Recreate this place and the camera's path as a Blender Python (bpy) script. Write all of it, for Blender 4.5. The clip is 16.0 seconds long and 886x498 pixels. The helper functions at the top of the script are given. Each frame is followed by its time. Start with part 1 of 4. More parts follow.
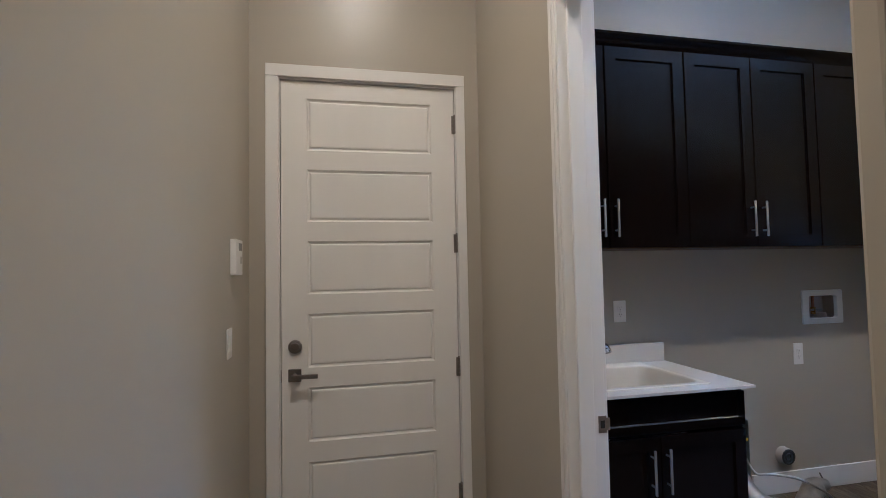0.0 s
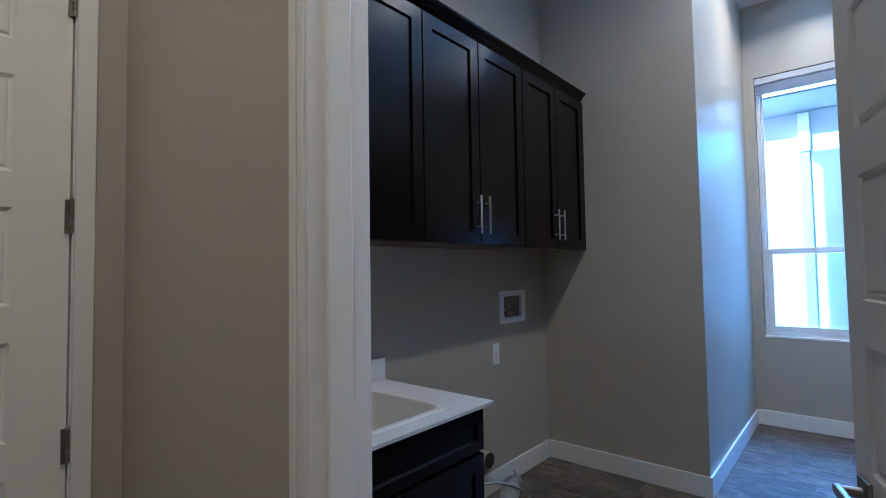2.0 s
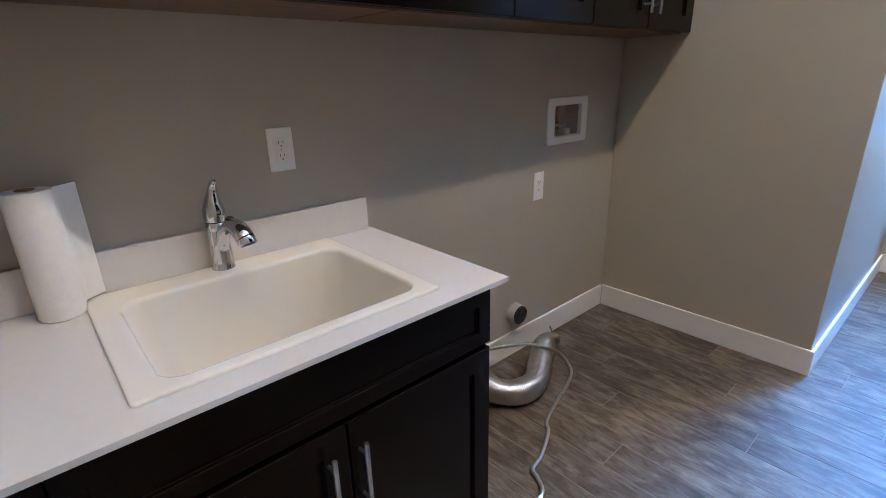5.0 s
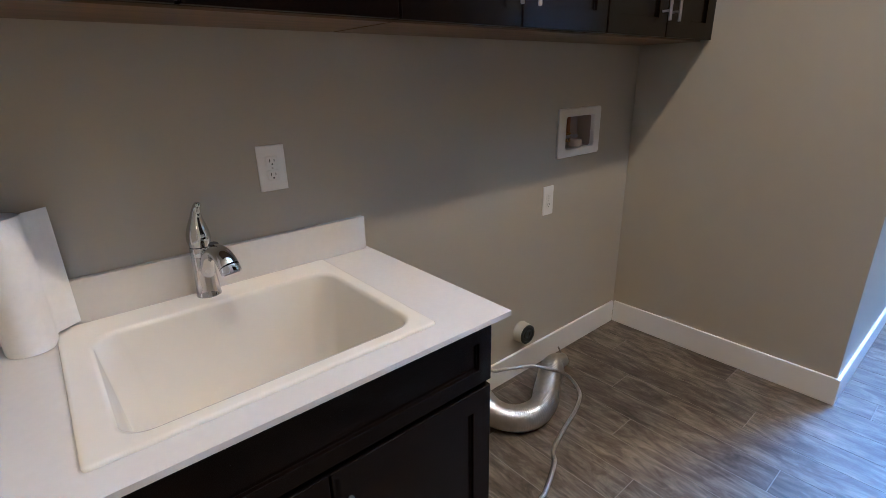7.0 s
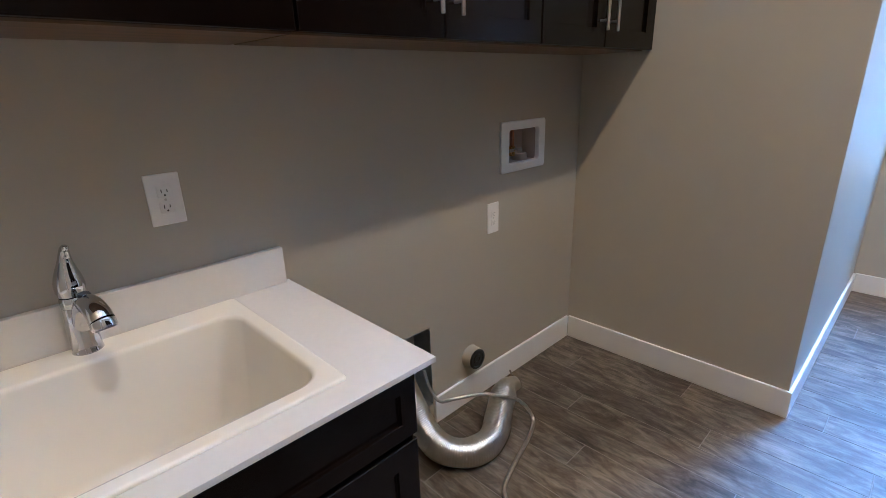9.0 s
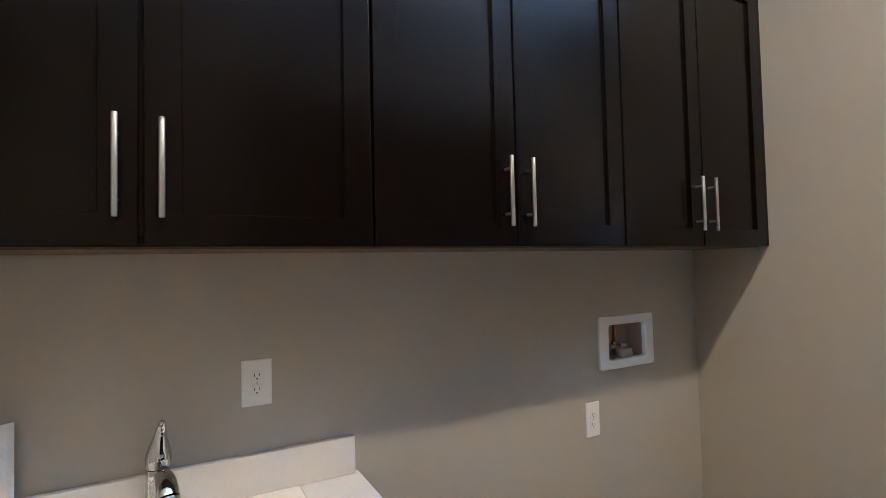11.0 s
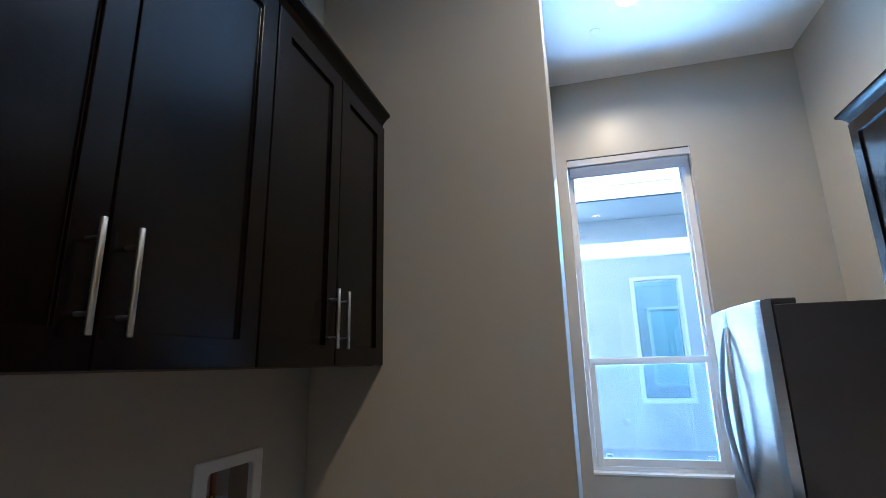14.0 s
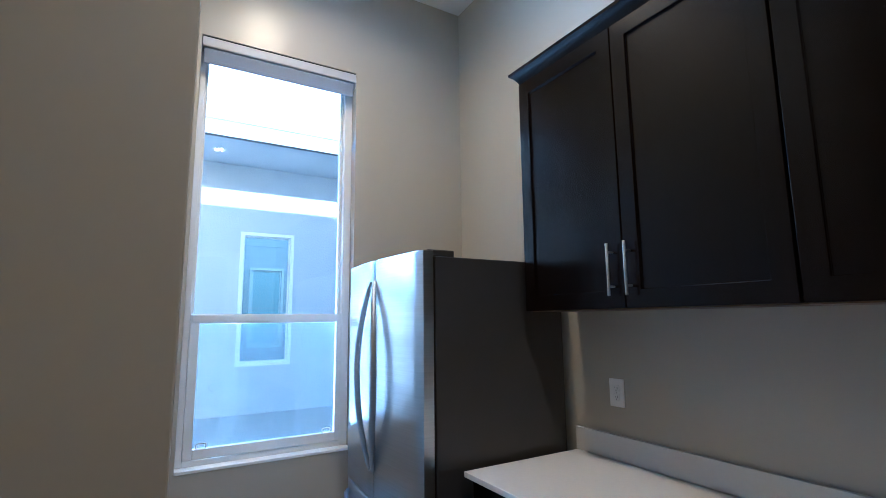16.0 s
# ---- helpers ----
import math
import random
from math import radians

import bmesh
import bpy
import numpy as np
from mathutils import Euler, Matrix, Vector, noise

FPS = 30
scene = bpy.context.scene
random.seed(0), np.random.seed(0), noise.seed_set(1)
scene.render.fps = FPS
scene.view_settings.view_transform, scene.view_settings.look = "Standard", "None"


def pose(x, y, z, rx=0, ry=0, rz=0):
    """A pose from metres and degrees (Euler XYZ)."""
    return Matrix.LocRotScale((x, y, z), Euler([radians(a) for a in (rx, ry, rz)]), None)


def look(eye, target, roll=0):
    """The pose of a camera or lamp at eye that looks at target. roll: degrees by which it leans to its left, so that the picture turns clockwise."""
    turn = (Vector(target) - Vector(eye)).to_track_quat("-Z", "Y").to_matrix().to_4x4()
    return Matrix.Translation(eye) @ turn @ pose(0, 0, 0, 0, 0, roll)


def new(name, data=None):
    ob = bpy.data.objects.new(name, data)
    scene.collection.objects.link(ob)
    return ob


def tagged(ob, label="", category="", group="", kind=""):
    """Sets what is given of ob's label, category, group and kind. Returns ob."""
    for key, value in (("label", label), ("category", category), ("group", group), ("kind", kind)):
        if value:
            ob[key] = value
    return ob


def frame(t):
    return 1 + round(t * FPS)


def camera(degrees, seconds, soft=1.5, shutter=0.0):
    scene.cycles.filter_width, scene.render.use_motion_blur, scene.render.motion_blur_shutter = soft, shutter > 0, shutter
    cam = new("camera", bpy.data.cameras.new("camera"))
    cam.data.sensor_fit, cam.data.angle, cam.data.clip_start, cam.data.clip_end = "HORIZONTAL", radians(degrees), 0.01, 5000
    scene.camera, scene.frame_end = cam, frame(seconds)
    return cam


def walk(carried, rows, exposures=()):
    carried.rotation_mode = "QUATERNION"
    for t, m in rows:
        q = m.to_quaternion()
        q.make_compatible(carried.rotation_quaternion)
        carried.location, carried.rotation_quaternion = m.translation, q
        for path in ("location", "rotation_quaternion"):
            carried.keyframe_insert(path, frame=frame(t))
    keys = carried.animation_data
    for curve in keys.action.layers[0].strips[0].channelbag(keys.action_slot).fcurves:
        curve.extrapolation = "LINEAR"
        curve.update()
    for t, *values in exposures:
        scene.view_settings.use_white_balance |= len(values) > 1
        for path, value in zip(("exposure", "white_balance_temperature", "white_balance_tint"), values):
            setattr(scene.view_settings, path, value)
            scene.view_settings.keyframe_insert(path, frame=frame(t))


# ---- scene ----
cam = camera(85.2, 16.0, soft=0.8)
PATH = [
    (0, (0.33, 0.476, 1.444), (0.745, 2.43, 1.533), -1.1),
    (0.5, (0.384, 0.714, 1.408), (1.2, 2.537, 1.502), -1.3),
    (1, (0.467, 0.934, 1.41), (1.507, 2.64, 1.499), -1.3),
    (1.5, (0.487, 1.144, 1.423), (1.822, 2.63, 1.506), -0.8),
    (2, (0.581, 1.274, 1.415), (2.102, 2.57, 1.503), -0.9),
    (2.5, (0.723, 1.343, 1.419), (2.294, 2.577, 1.522), -1.2),
    (3, (0.843, 1.441, 1.405), (2.429, 2.659, 1.377), -1.2),
    (3.5, (0.953, 1.56, 1.402), (2.516, 2.77, 1.095), -1.3),
    (4, (1.1, 1.594, 1.4), (2.57, 2.788, 0.756), -1.7),
    (4.5, (1.278, 1.619, 1.388), (2.592, 2.964, 0.707), -1.7),
    (4.7, (1.313, 1.641, 1.374), (2.586, 3.029, 0.698), -1.7),
    (6.8, (1.409, 1.705, 1.401), (2.605, 3.162, 0.732), -1.1),
    (7, (1.442, 1.723, 1.412), (2.651, 3.168, 0.741), -1.3),
    (7.5, (1.505, 1.766, 1.414), (2.832, 3.103, 0.743), -0.9),
    (8, (1.531, 1.791, 1.42), (2.891, 3.095, 0.751), -1.0),
    (8.2, (1.54, 1.797, 1.422), (2.907, 3.097, 0.755), -1.3),
    (10.3, (1.768, 1.639, 1.481), (2.817, 3.291, 1.064), -1.5),
    (10.5, (1.77, 1.633, 1.491), (2.777, 3.338, 1.209), -1.4),
    (11, (1.771, 1.636, 1.495), (2.723, 3.393, 1.563), -1.3),
    (11.5, (1.781, 1.645, 1.515), (2.71, 3.375, 1.898), -1.0),
    (12, (1.796, 1.666, 1.566), (2.722, 3.373, 2.044), -0.6),
    (12.5, (1.817, 1.684, 1.56), (2.75, 3.384, 2.049), -1.1),
    (13, (1.829, 1.777, 1.55), (3.001, 3.317, 2.056), -1.4),
    (13.5, (1.863, 1.92, 1.554), (3.443, 3.046, 2.036), -1.6),
    (14, (1.974, 1.965, 1.543), (3.856, 2.46, 2.008), -1.3),
    (14.5, (2.197, 1.956, 1.54), (4.144, 1.958, 2.0), -0.2),
    (15, (2.403, 1.981, 1.536), (4.325, 1.588, 1.926), 0.0),
    (15.5, (2.647, 2.076, 1.556), (4.479, 1.329, 1.846), -0.5),
    (16, (2.908, 2.028, 1.521), (4.612, 1.022, 1.81), -0.6),
]
EXPOSURES = [
    (0.0, 2.18, 3830, 9), (1.0, 2.22, 3820, 8), (1.5, 1.95, 3680, 6), (2.0, 1.75, 3620, 5), (2.5, 1.76, 3680, 5), (3.0, 1.8, 3780, 5), (4.0, 2.08, 4070, 6), (4.7, 2.56, 4150, 8), (7.0, 2.62, 4250, 9),
    (8.2, 2.64, 4265, 9), (10.5, 2.83, 4240, 8), (11.5, 3.15, 4230, 7), (12.8, 3.32, 4300, 7), (13.5, 2.64, 4120, 6),
    (14.0, 1.7, 4040, 5), (15.0, 1.65, 4040, 5), (16.0, 1.6, 4060, 5),
]
walk(cam, [(t, look(eye, target, roll)) for t, eye, target, roll in PATH], EXPOSURES)
SKY, LAMP, CANS, WINDOW, WINDOW_UP, HAZE = 0.15, (1.0, 0.605, 0.265), (5.6, 4.4, 8.2, 7.4, 2.8), 6.2, 12.5, 1.3

# ---- light ----
world = bpy.data.worlds.new("sky")
scene.world = world
world.use_nodes = True
wn = world.node_tree.nodes
sky = wn.new("ShaderNodeTexSky")
sky.sky_type, sky.sun_disc = "NISHITA", False
sky.sun_elevation, sky.sun_rotation = radians(16.3), radians(283)
sky.air_density, sky.dust_density, sky.ozone_density = 1.0, 1.5, 1.0
world.node_tree.links.new(sky.outputs[0], wn["Background"].inputs[0])
wn["Background"].inputs[1].default_value = SKY
sun_data = bpy.data.lights.new("sun", "SUN")
sun_data.energy, sun_data.angle, sun_data.color = 5.0, radians(0.5), (1.0, 0.97, 0.93)
sun = new("sun", sun_data)
sun.matrix_world = look((-20.0, 4.7, 6.0), (0, 0, 0))

# added area lamp that stands in for the sky's light through the window
sky_data = bpy.data.lights.new("window_sky_fill", "AREA")
sky_data.shape, sky_data.size, sky_data.size_y, sky_data.energy, sky_data.color, sky_data.spread = "RECTANGLE", 0.90, 1.30, WINDOW, (0.25, 0.57, 1.0), radians(76)
new("window_sky_fill", sky_data).matrix_world = look((6.25, 1.38, 2.25), (4.20, 1.62, 0.1))

# added fill lamp aimed upwards, imitates light bounced off the ground outside
up_data = bpy.data.lights.new("window_bounce_fill", "AREA")
up_data.shape, up_data.size, up_data.size_y, up_data.energy, up_data.color, up_data.spread = "RECTANGLE", 0.90, 1.0, WINDOW_UP, (0.72, 0.88, 1.0), radians(66)
new("window_bounce_fill", up_data).matrix_world = look((6.20, 1.45, 1.15), (4.4, 1.05, 3.0))

# ---- materials ----
def nodes_of(name):
    m = bpy.data.materials.new(name)
    m.use_nodes = True
    nt = m.node_tree
    return m, nt, nt.nodes["Principled BSDF"]


def noise_node(nt, scale, detail=3.0, stretch=None, rough=0.55):
    tc = nt.nodes.new("ShaderNodeTexCoord")
    n = nt.nodes.new("ShaderNodeTexNoise")
    n.inputs["Scale"].default_value = scale
    n.inputs["Detail"].default_value = detail
    n.inputs["Roughness"].default_value = rough
    src = tc.outputs["Object"]
    if stretch:
        mp = nt.nodes.new("ShaderNodeMapping")
        mp.inputs["Scale"].default_value = stretch
        nt.links.new(src, mp.inputs["Vector"])
        src = mp.outputs["Vector"]
    nt.links.new(src, n.inputs["Vector"])
    return n


def ramp_node(nt, src, stops):
    r = nt.nodes.new("ShaderNodeValToRGB")
    e = r.color_ramp.elements
    while len(e) < len(stops):
        e.new(0.5)
    for el, (p, c) in zip(e, stops):
        el.position, el.color = p, (*c, 1)
    nt.links.new(src, r.inputs[0])
    return r


def bump_into(nt, bsdf, src, strength, distance):
    b = nt.nodes.new("ShaderNodeBump")
    b.inputs["Strength"].default_value, b.inputs["Distance"].default_value = strength, distance
    nt.links.new(src, b.inputs["Height"])
    nt.links.new(b.outputs[0], bsdf.inputs["Normal"])
    return b


def simple(name, col, rough, metal=0.0, vary=0.06, scale=6.0, bump=0.0, bscale=120.0, stretch=None, bdist=0.001, spec=0.5, coat=0.0):
    m, nt, b = nodes_of(name)
    n = noise_node(nt, scale, 4.0, stretch)
    lo, hi = [max(0, c * (1 - vary)) for c in col], [min(1, c * (1 + vary)) for c in col]
    r = ramp_node(nt, n.outputs[0], [(0.3, lo), (0.7, hi)])
    nt.links.new(r.outputs[0], b.inputs["Base Color"])
    b.inputs["Roughness"].default_value, b.inputs["Metallic"].default_value = rough, metal
    b.inputs["Specular IOR Level"].default_value = spec
    b.inputs["Coat Weight"].default_value = coat
    if bump:
        n2 = noise_node(nt, bscale, 3.0, stretch)
        bump_into(nt, b, n2.outputs[0], bump, bdist)
    return m


def wall_paint(name, col, rough=0.42):
    m, nt, b = nodes_of(name)
    n = noise_node(nt, 1.7, 3.0)
    r = ramp_node(nt, n.outputs[0], [(0.3, [c * 0.985 for c in col]), (0.7, [c * 1.012 for c in col])])
    nt.links.new(r.outputs[0], b.inputs["Base Color"])
    n3 = noise_node(nt, 5.0, 4.0)
    rr = nt.nodes.new("ShaderNodeMapRange")
    rr.inputs["To Min"].default_value, rr.inputs["To Max"].default_value = rough - 0.012, rough + 0.012
    nt.links.new(n3.outputs[0], rr.inputs[0])
    nt.links.new(rr.outputs[0], b.inputs["Roughness"])
    b.inputs["Specular IOR Level"].default_value = 0.6
    n2 = noise_node(nt, 110.0, 3.0)
    bump_into(nt, b, n2.outputs[0], 0.12, 0.0010)
    return m


def espresso(name):
    m, nt, b = nodes_of(name)
    n = noise_node(nt, 9.0, 5.0, (6.0, 6.0, 0.5), 0.6)
    n1 = noise_node(nt, 2.0, 2.0)
    mix = nt.nodes.new("ShaderNodeMath")
    mix.operation = "MULTIPLY_ADD"
    mix.inputs[1].default_value = 0.35
    nt.links.new(n1.outputs[0], mix.inputs[0])
    nt.links.new(n.outputs[0], mix.inputs[2])
    r = ramp_node(nt, mix.outputs[0], [(0.35, (0.0012, 0.0006, 0.0004)), (0.65, (0.0032, 0.0016, 0.0009)), (0.95, (0.0068, 0.0035, 0.0020))])
    nt.links.new(r.outputs[0], b.inputs["Base Color"])
    rr = nt.nodes.new("ShaderNodeMapRange")
    rr.inputs["To Min"].default_value, rr.inputs["To Max"].default_value = 0.21, 0.26
    nt.links.new(n1.outputs[0], rr.inputs[0])
    nt.links.new(rr.outputs[0], b.inputs["Roughness"])
    b.inputs["Specular IOR Level"].default_value = 0.19
    bump_into(nt, b, n.outputs[0], 0.02, 0.0004)
    return m


def plank_material():
    m, nt, b = nodes_of("wood_look_plank")
    info = nt.nodes.new("ShaderNodeObjectInfo")
    tc = nt.nodes.new("ShaderNodeTexCoord")
    off = nt.nodes.new("ShaderNodeVectorMath")
    off.operation = "MULTIPLY_ADD"
    comb = nt.nodes.new("ShaderNodeCombineXYZ")
    for i in range(3):
        nt.links.new(info.outputs["Random"], comb.inputs[i])
    off.inputs[1].default_value = (7.0, 13.0, 5.0)
    nt.links.new(comb.outputs[0], off.inputs[0])
    nt.links.new(tc.outputs["Object"], off.inputs[2])

    def layer(stretch, detail, warp, rough=0.62):
        mp = nt.nodes.new("ShaderNodeMapping")
        mp.inputs["Scale"].default_value = stretch
        nt.links.new(off.outputs[0], mp.inputs["Vector"])
        n = nt.nodes.new("ShaderNodeTexNoise")
        n.inputs["Scale"].default_value, n.inputs["Detail"].default_value = 1.0, detail
        n.inputs["Roughness"].default_value, n.inputs["Distortion"].default_value = rough, warp
        nt.links.new(mp.outputs[0], n.inputs["Vector"])
        return n

    def times(p, q):
        mul = nt.nodes.new("ShaderNodeMixRGB")
        mul.blend_type, mul.inputs[0].default_value = "MULTIPLY", 1.0
        nt.links.new(p, mul.inputs[1])
        nt.links.new(q, mul.inputs[2])
        return mul.outputs[0]
    fibre = layer((150.0, 7.0, 1.0), 3.0, 0.3)
    figure = layer((19.0, 4.6, 1.0), 9.0, 1.3, 0.66)
    wash = layer((8.5, 4.2, 1.0), 10.0, 0.9, 0.74)
    streak = layer((62.0, 6.5, 1.0), 5.0, 1.6, 0.66)
    scratch = layer((38.0, 11.0, 3.0), 7.0, 2.4, 0.72)
    mp = nt.nodes.new("ShaderNodeMapping")
    mp.inputs["Scale"].default_value = (4.6, 2.3, 1.0)
    nt.links.new(off.outputs[0], mp.inputs["Vector"])
    knot = nt.nodes.new("ShaderNodeTexVoronoi")
    knot.inputs["Scale"].default_value = 1.0
    nt.links.new(mp.outputs[0], knot.inputs["Vector"])
    base = ramp_node(nt, figure.outputs[0], [(0.34, (0.066, 0.051, 0.037)), (0.47, (0.115, 0.092, 0.067)), (0.55, (0.156, 0.129, 0.098)), (0.68, (0.212, 0.182, 0.146))])
    grey = ramp_node(nt, wash.outputs[0], [(0.36, (0.54, 0.51, 0.48)), (0.48, (0.88, 0.88, 0.85)), (0.55, (1.08, 1.08, 1.07)), (0.67, (1.30, 1.31, 1.31))])
    fib = ramp_node(nt, fibre.outputs[0], [(0.32, (0.86, 0.855, 0.85)), (0.68, (1.10, 1.10, 1.10))])
    kn = ramp_node(nt, knot.outputs["Distance"], [(0.03, (0.36, 0.32, 0.28)), (0.085, (0.76, 0.74, 0.72)), (0.11, (0.95, 0.94, 0.93)), (0.16, (1.0, 1.0, 1.0))])
    dark = ramp_node(nt, streak.outputs[0], [(0.30, (0.58, 0.55, 0.53)), (0.43, (0.97, 0.965, 0.96)), (0.60, (1.05, 1.05, 1.05))])
    pale = ramp_node(nt, scratch.outputs[0], [(0.56, (1.0, 1.0, 1.0)), (0.64, (1.15, 1.16, 1.17)), (0.74, (1.42, 1.44, 1.45))])
    tone = ramp_node(nt, info.outputs["Random"], [(0.0, (0.84, 0.83, 0.82)), (1.0, (1.12, 1.12, 1.11))])
    nt.links.new(times(times(times(base.outputs[0], grey.outputs[0]), times(fib.outputs[0], kn.outputs[0])), times(times(dark.outputs[0], pale.outputs[0]), tone.outputs[0])), b.inputs["Base Color"])
    rr = nt.nodes.new("ShaderNodeMapRange")
    rr.inputs["To Min"].default_value, rr.inputs["To Max"].default_value = 0.44, 0.52
    nt.links.new(figure.outputs[0], rr.inputs[0])
    nt.links.new(rr.outputs[0], b.inputs["Roughness"])
    b.inputs["Specular IOR Level"].default_value = 0.36
    bump_into(nt, b, fibre.outputs[0], 0.10, 0.0010)
    return m


def glowing(name, col, strength):
    m, nt, b = nodes_of(name)
    b.inputs["Emission Color"].default_value = (*col, 1)
    b.inputs["Emission Strength"].default_value = strength
    return m


def glass_material(name="window_glass"):
    m, nt, b = nodes_of(name)
    nt.nodes.remove(b)
    out = nt.nodes["Material Output"]
    tr, gl, mx, fr = (nt.nodes.new(k) for k in ("ShaderNodeBsdfTransparent", "ShaderNodeBsdfGlossy", "ShaderNodeMixShader", "ShaderNodeFresnel"))
    tr.inputs[0].default_value = (0.93, 0.97, 0.97, 1)
    gl.inputs["Roughness"].default_value = 0.01
    fr.inputs[0].default_value = 1.5
    nt.links.new(fr.outputs[0], mx.inputs[0])
    nt.links.new(tr.outputs[0], mx.inputs[1])
    nt.links.new(gl.outputs[0], mx.inputs[2])
    nt.links.new(mx.outputs[0], out.inputs[0])
    return m


def screen_material():
    m, nt, b = nodes_of("insect_screen_mesh")
    b.inputs["Base Color"].default_value = (0.30, 0.32, 0.34, 1)
    b.inputs["Roughness"].default_value = 0.6
    tr, mx = nt.nodes.new("ShaderNodeBsdfTransparent"), nt.nodes.new("ShaderNodeMixShader")
    weave = noise_node(nt, 900.0, 1.0)
    r = ramp_node(nt, weave.outputs[0], [(0.3, (0.14, 0.14, 0.14)), (0.7, (0.22, 0.22, 0.22))])
    nt.links.new(r.outputs[0], mx.inputs[0])
    nt.links.new(tr.outputs[0], mx.inputs[1])
    nt.links.new(b.outputs[0], mx.inputs[2])
    nt.links.new(mx.outputs[0], nt.nodes["Material Output"].inputs[0])
    return m


def translucent_fabric(name, col):
    """A thin woven shade cloth that lets part of the daylight through."""
    m, nt, b = nodes_of(name)
    weave = noise_node(nt, 500.0, 2.0)
    r = ramp_node(nt, weave.outputs[0], [(0.3, [c * 0.93 for c in col]), (0.7, [c * 1.07 for c in col])])
    nt.links.new(r.outputs[0], b.inputs["Base Color"])
    b.inputs["Roughness"].default_value = 0.8
    tl, mx = nt.nodes.new("ShaderNodeBsdfTranslucent"), nt.nodes.new("ShaderNodeMixShader")
    nt.links.new(r.outputs[0], tl.inputs[0])
    mx.inputs[0].default_value = 0.35
    nt.links.new(b.outputs[0], mx.inputs[1])
    nt.links.new(tl.outputs[0], mx.inputs[2])
    nt.links.new(mx.outputs[0], nt.nodes["Material Output"].inputs[0])
    return m


GREIGE = wall_paint("greige_wall_paint", (0.45, 0.411, 0.328), 0.35)
CEIL = wall_paint("white_ceiling_paint", (0.87, 0.86, 0.83), 0.6)
TRIM = simple("white_trim_paint", (0.82, 0.80, 0.765), 0.34, vary=0.03, scale=3.0, bump=0.08, bscale=40.0, stretch=(1, 1, 0.15))
DOORP = simple("white_door_paint", (0.83, 0.805, 0.76), 0.38, vary=0.03, scale=3.0, bump=0.10, bscale=60.0, stretch=(1, 1, 0.12))
ESP = espresso("espresso_stained_wood")
RAW = simple("natural_wood_underside", (0.155, 0.095, 0.052), 0.5, vary=0.25, scale=8.0, stretch=(0.4, 4, 4))
# near black: shade put in as colour for gaps, slots, holes; also the fridge grille
DARK = simple("dark_gap", (0.012, 0.011, 0.010), 0.7)
NICKEL = simple("satin_nickel", (0.62, 0.60, 0.57), 0.30, 1.0, vary=0.05, scale=30.0, bump=0.05, bscale=200.0, stretch=(8, 8, 0.4))
DKNICKEL = simple("aged_nickel", (0.30, 0.27, 0.24), 0.34, 1.0, vary=0.10, scale=20.0)
CHROME = simple("chrome", (0.60, 0.60, 0.61), 0.06, 1.0, vary=0.02, scale=4.0)
STEEL = simple("brushed_stainless_steel", (0.56, 0.57, 0.58), 0.30, 1.0, vary=0.06, scale=12.0, bump=0.10, bscale=90.0, stretch=(0.3, 0.3, 14), bdist=0.0006)
FRSIDE = simple("grey_fridge_side", (0.042, 0.038, 0.035), 0.42, 0.0, vary=0.08, scale=4.0, bump=0.15, bscale=420.0)
QUARTZ = simple("white_quartz", (0.660, 0.640, 0.618), 0.24, vary=0.015, scale=60.0, spec=0.5)
CREAM = simple("cream_sink_acrylic", (0.755, 0.722, 0.652), 0.18, vary=0.02, scale=3.0, bump=0.03, bscale=12.0)
PLASTIC = simple("white_plastic", (0.88, 0.865, 0.84), 0.30, vary=0.02, scale=8.0)
GREYPL = simple("grey_plastic", (0.30, 0.30, 0.29), 0.45, vary=0.06)
PAPER = simple("paper_towel", (0.82, 0.80, 0.77), 0.9, vary=0.03, scale=40.0, bump=0.5, bscale=110.0, bdist=0.002)
CARD = simple("cardboard", (0.30, 0.21, 0.13), 0.85, vary=0.15)
FOIL = simple("foil_duct", (0.62, 0.60, 0.57), 0.33, 1.0, vary=0.12, scale=25.0, bump=0.12, bscale=50.0, bdist=0.0015)
BRAID = simple("braided_steel_hose", (0.55, 0.53, 0.50), 0.36, 1.0, vary=0.25, scale=220.0, bump=0.5, bscale=420.0)
GALV = simple("galvanised_steel", (0.50, 0.51, 0.51), 0.38, 1.0, vary=0.25, scale=14.0)
BRASS = simple("brass", (0.70, 0.50, 0.22), 0.25, 1.0, vary=0.1)
COPPER = simple("copper", (0.40, 0.20, 0.12), 0.45, 1.0, vary=0.15)
YELLOW = simple("yellow_valve_plastic", (0.75, 0.55, 0.04), 0.4)
RUBBER = simple("black_rubber", (0.02, 0.02, 0.02), 0.5)
VINYL = simple("white_vinyl", (0.78, 0.78, 0.77), 0.35, vary=0.02)
HEADRAIL = simple("grey_headrail", (0.50, 0.51, 0.54), 0.5, vary=0.03)
BLIND = translucent_fabric("grey_shade_fabric", (0.34, 0.38, 0.47))
PLANK = plank_material()
TAUPE = simple("taupe_plastic", (0.52, 0.45, 0.39), 0.45, vary=0.08)
GROUT = simple("floor_grout", (0.23, 0.205, 0.175), 0.8, vary=0.15, scale=40.0)
STUCCO = simple("light_stucco", (0.50, 0.51, 0.525), 0.85, vary=0.05, scale=2.0, bump=0.8, bscale=26.0, bdist=0.012)
GRAVEL = simple("gravel", (0.44, 0.42, 0.39), 0.9, vary=0.30, scale=22.0, bump=0.8, bscale=60.0, bdist=0.02)
ROOFM = simple("grey_roof", (0.22, 0.20, 0.19), 0.8, vary=0.15, scale=4.0)
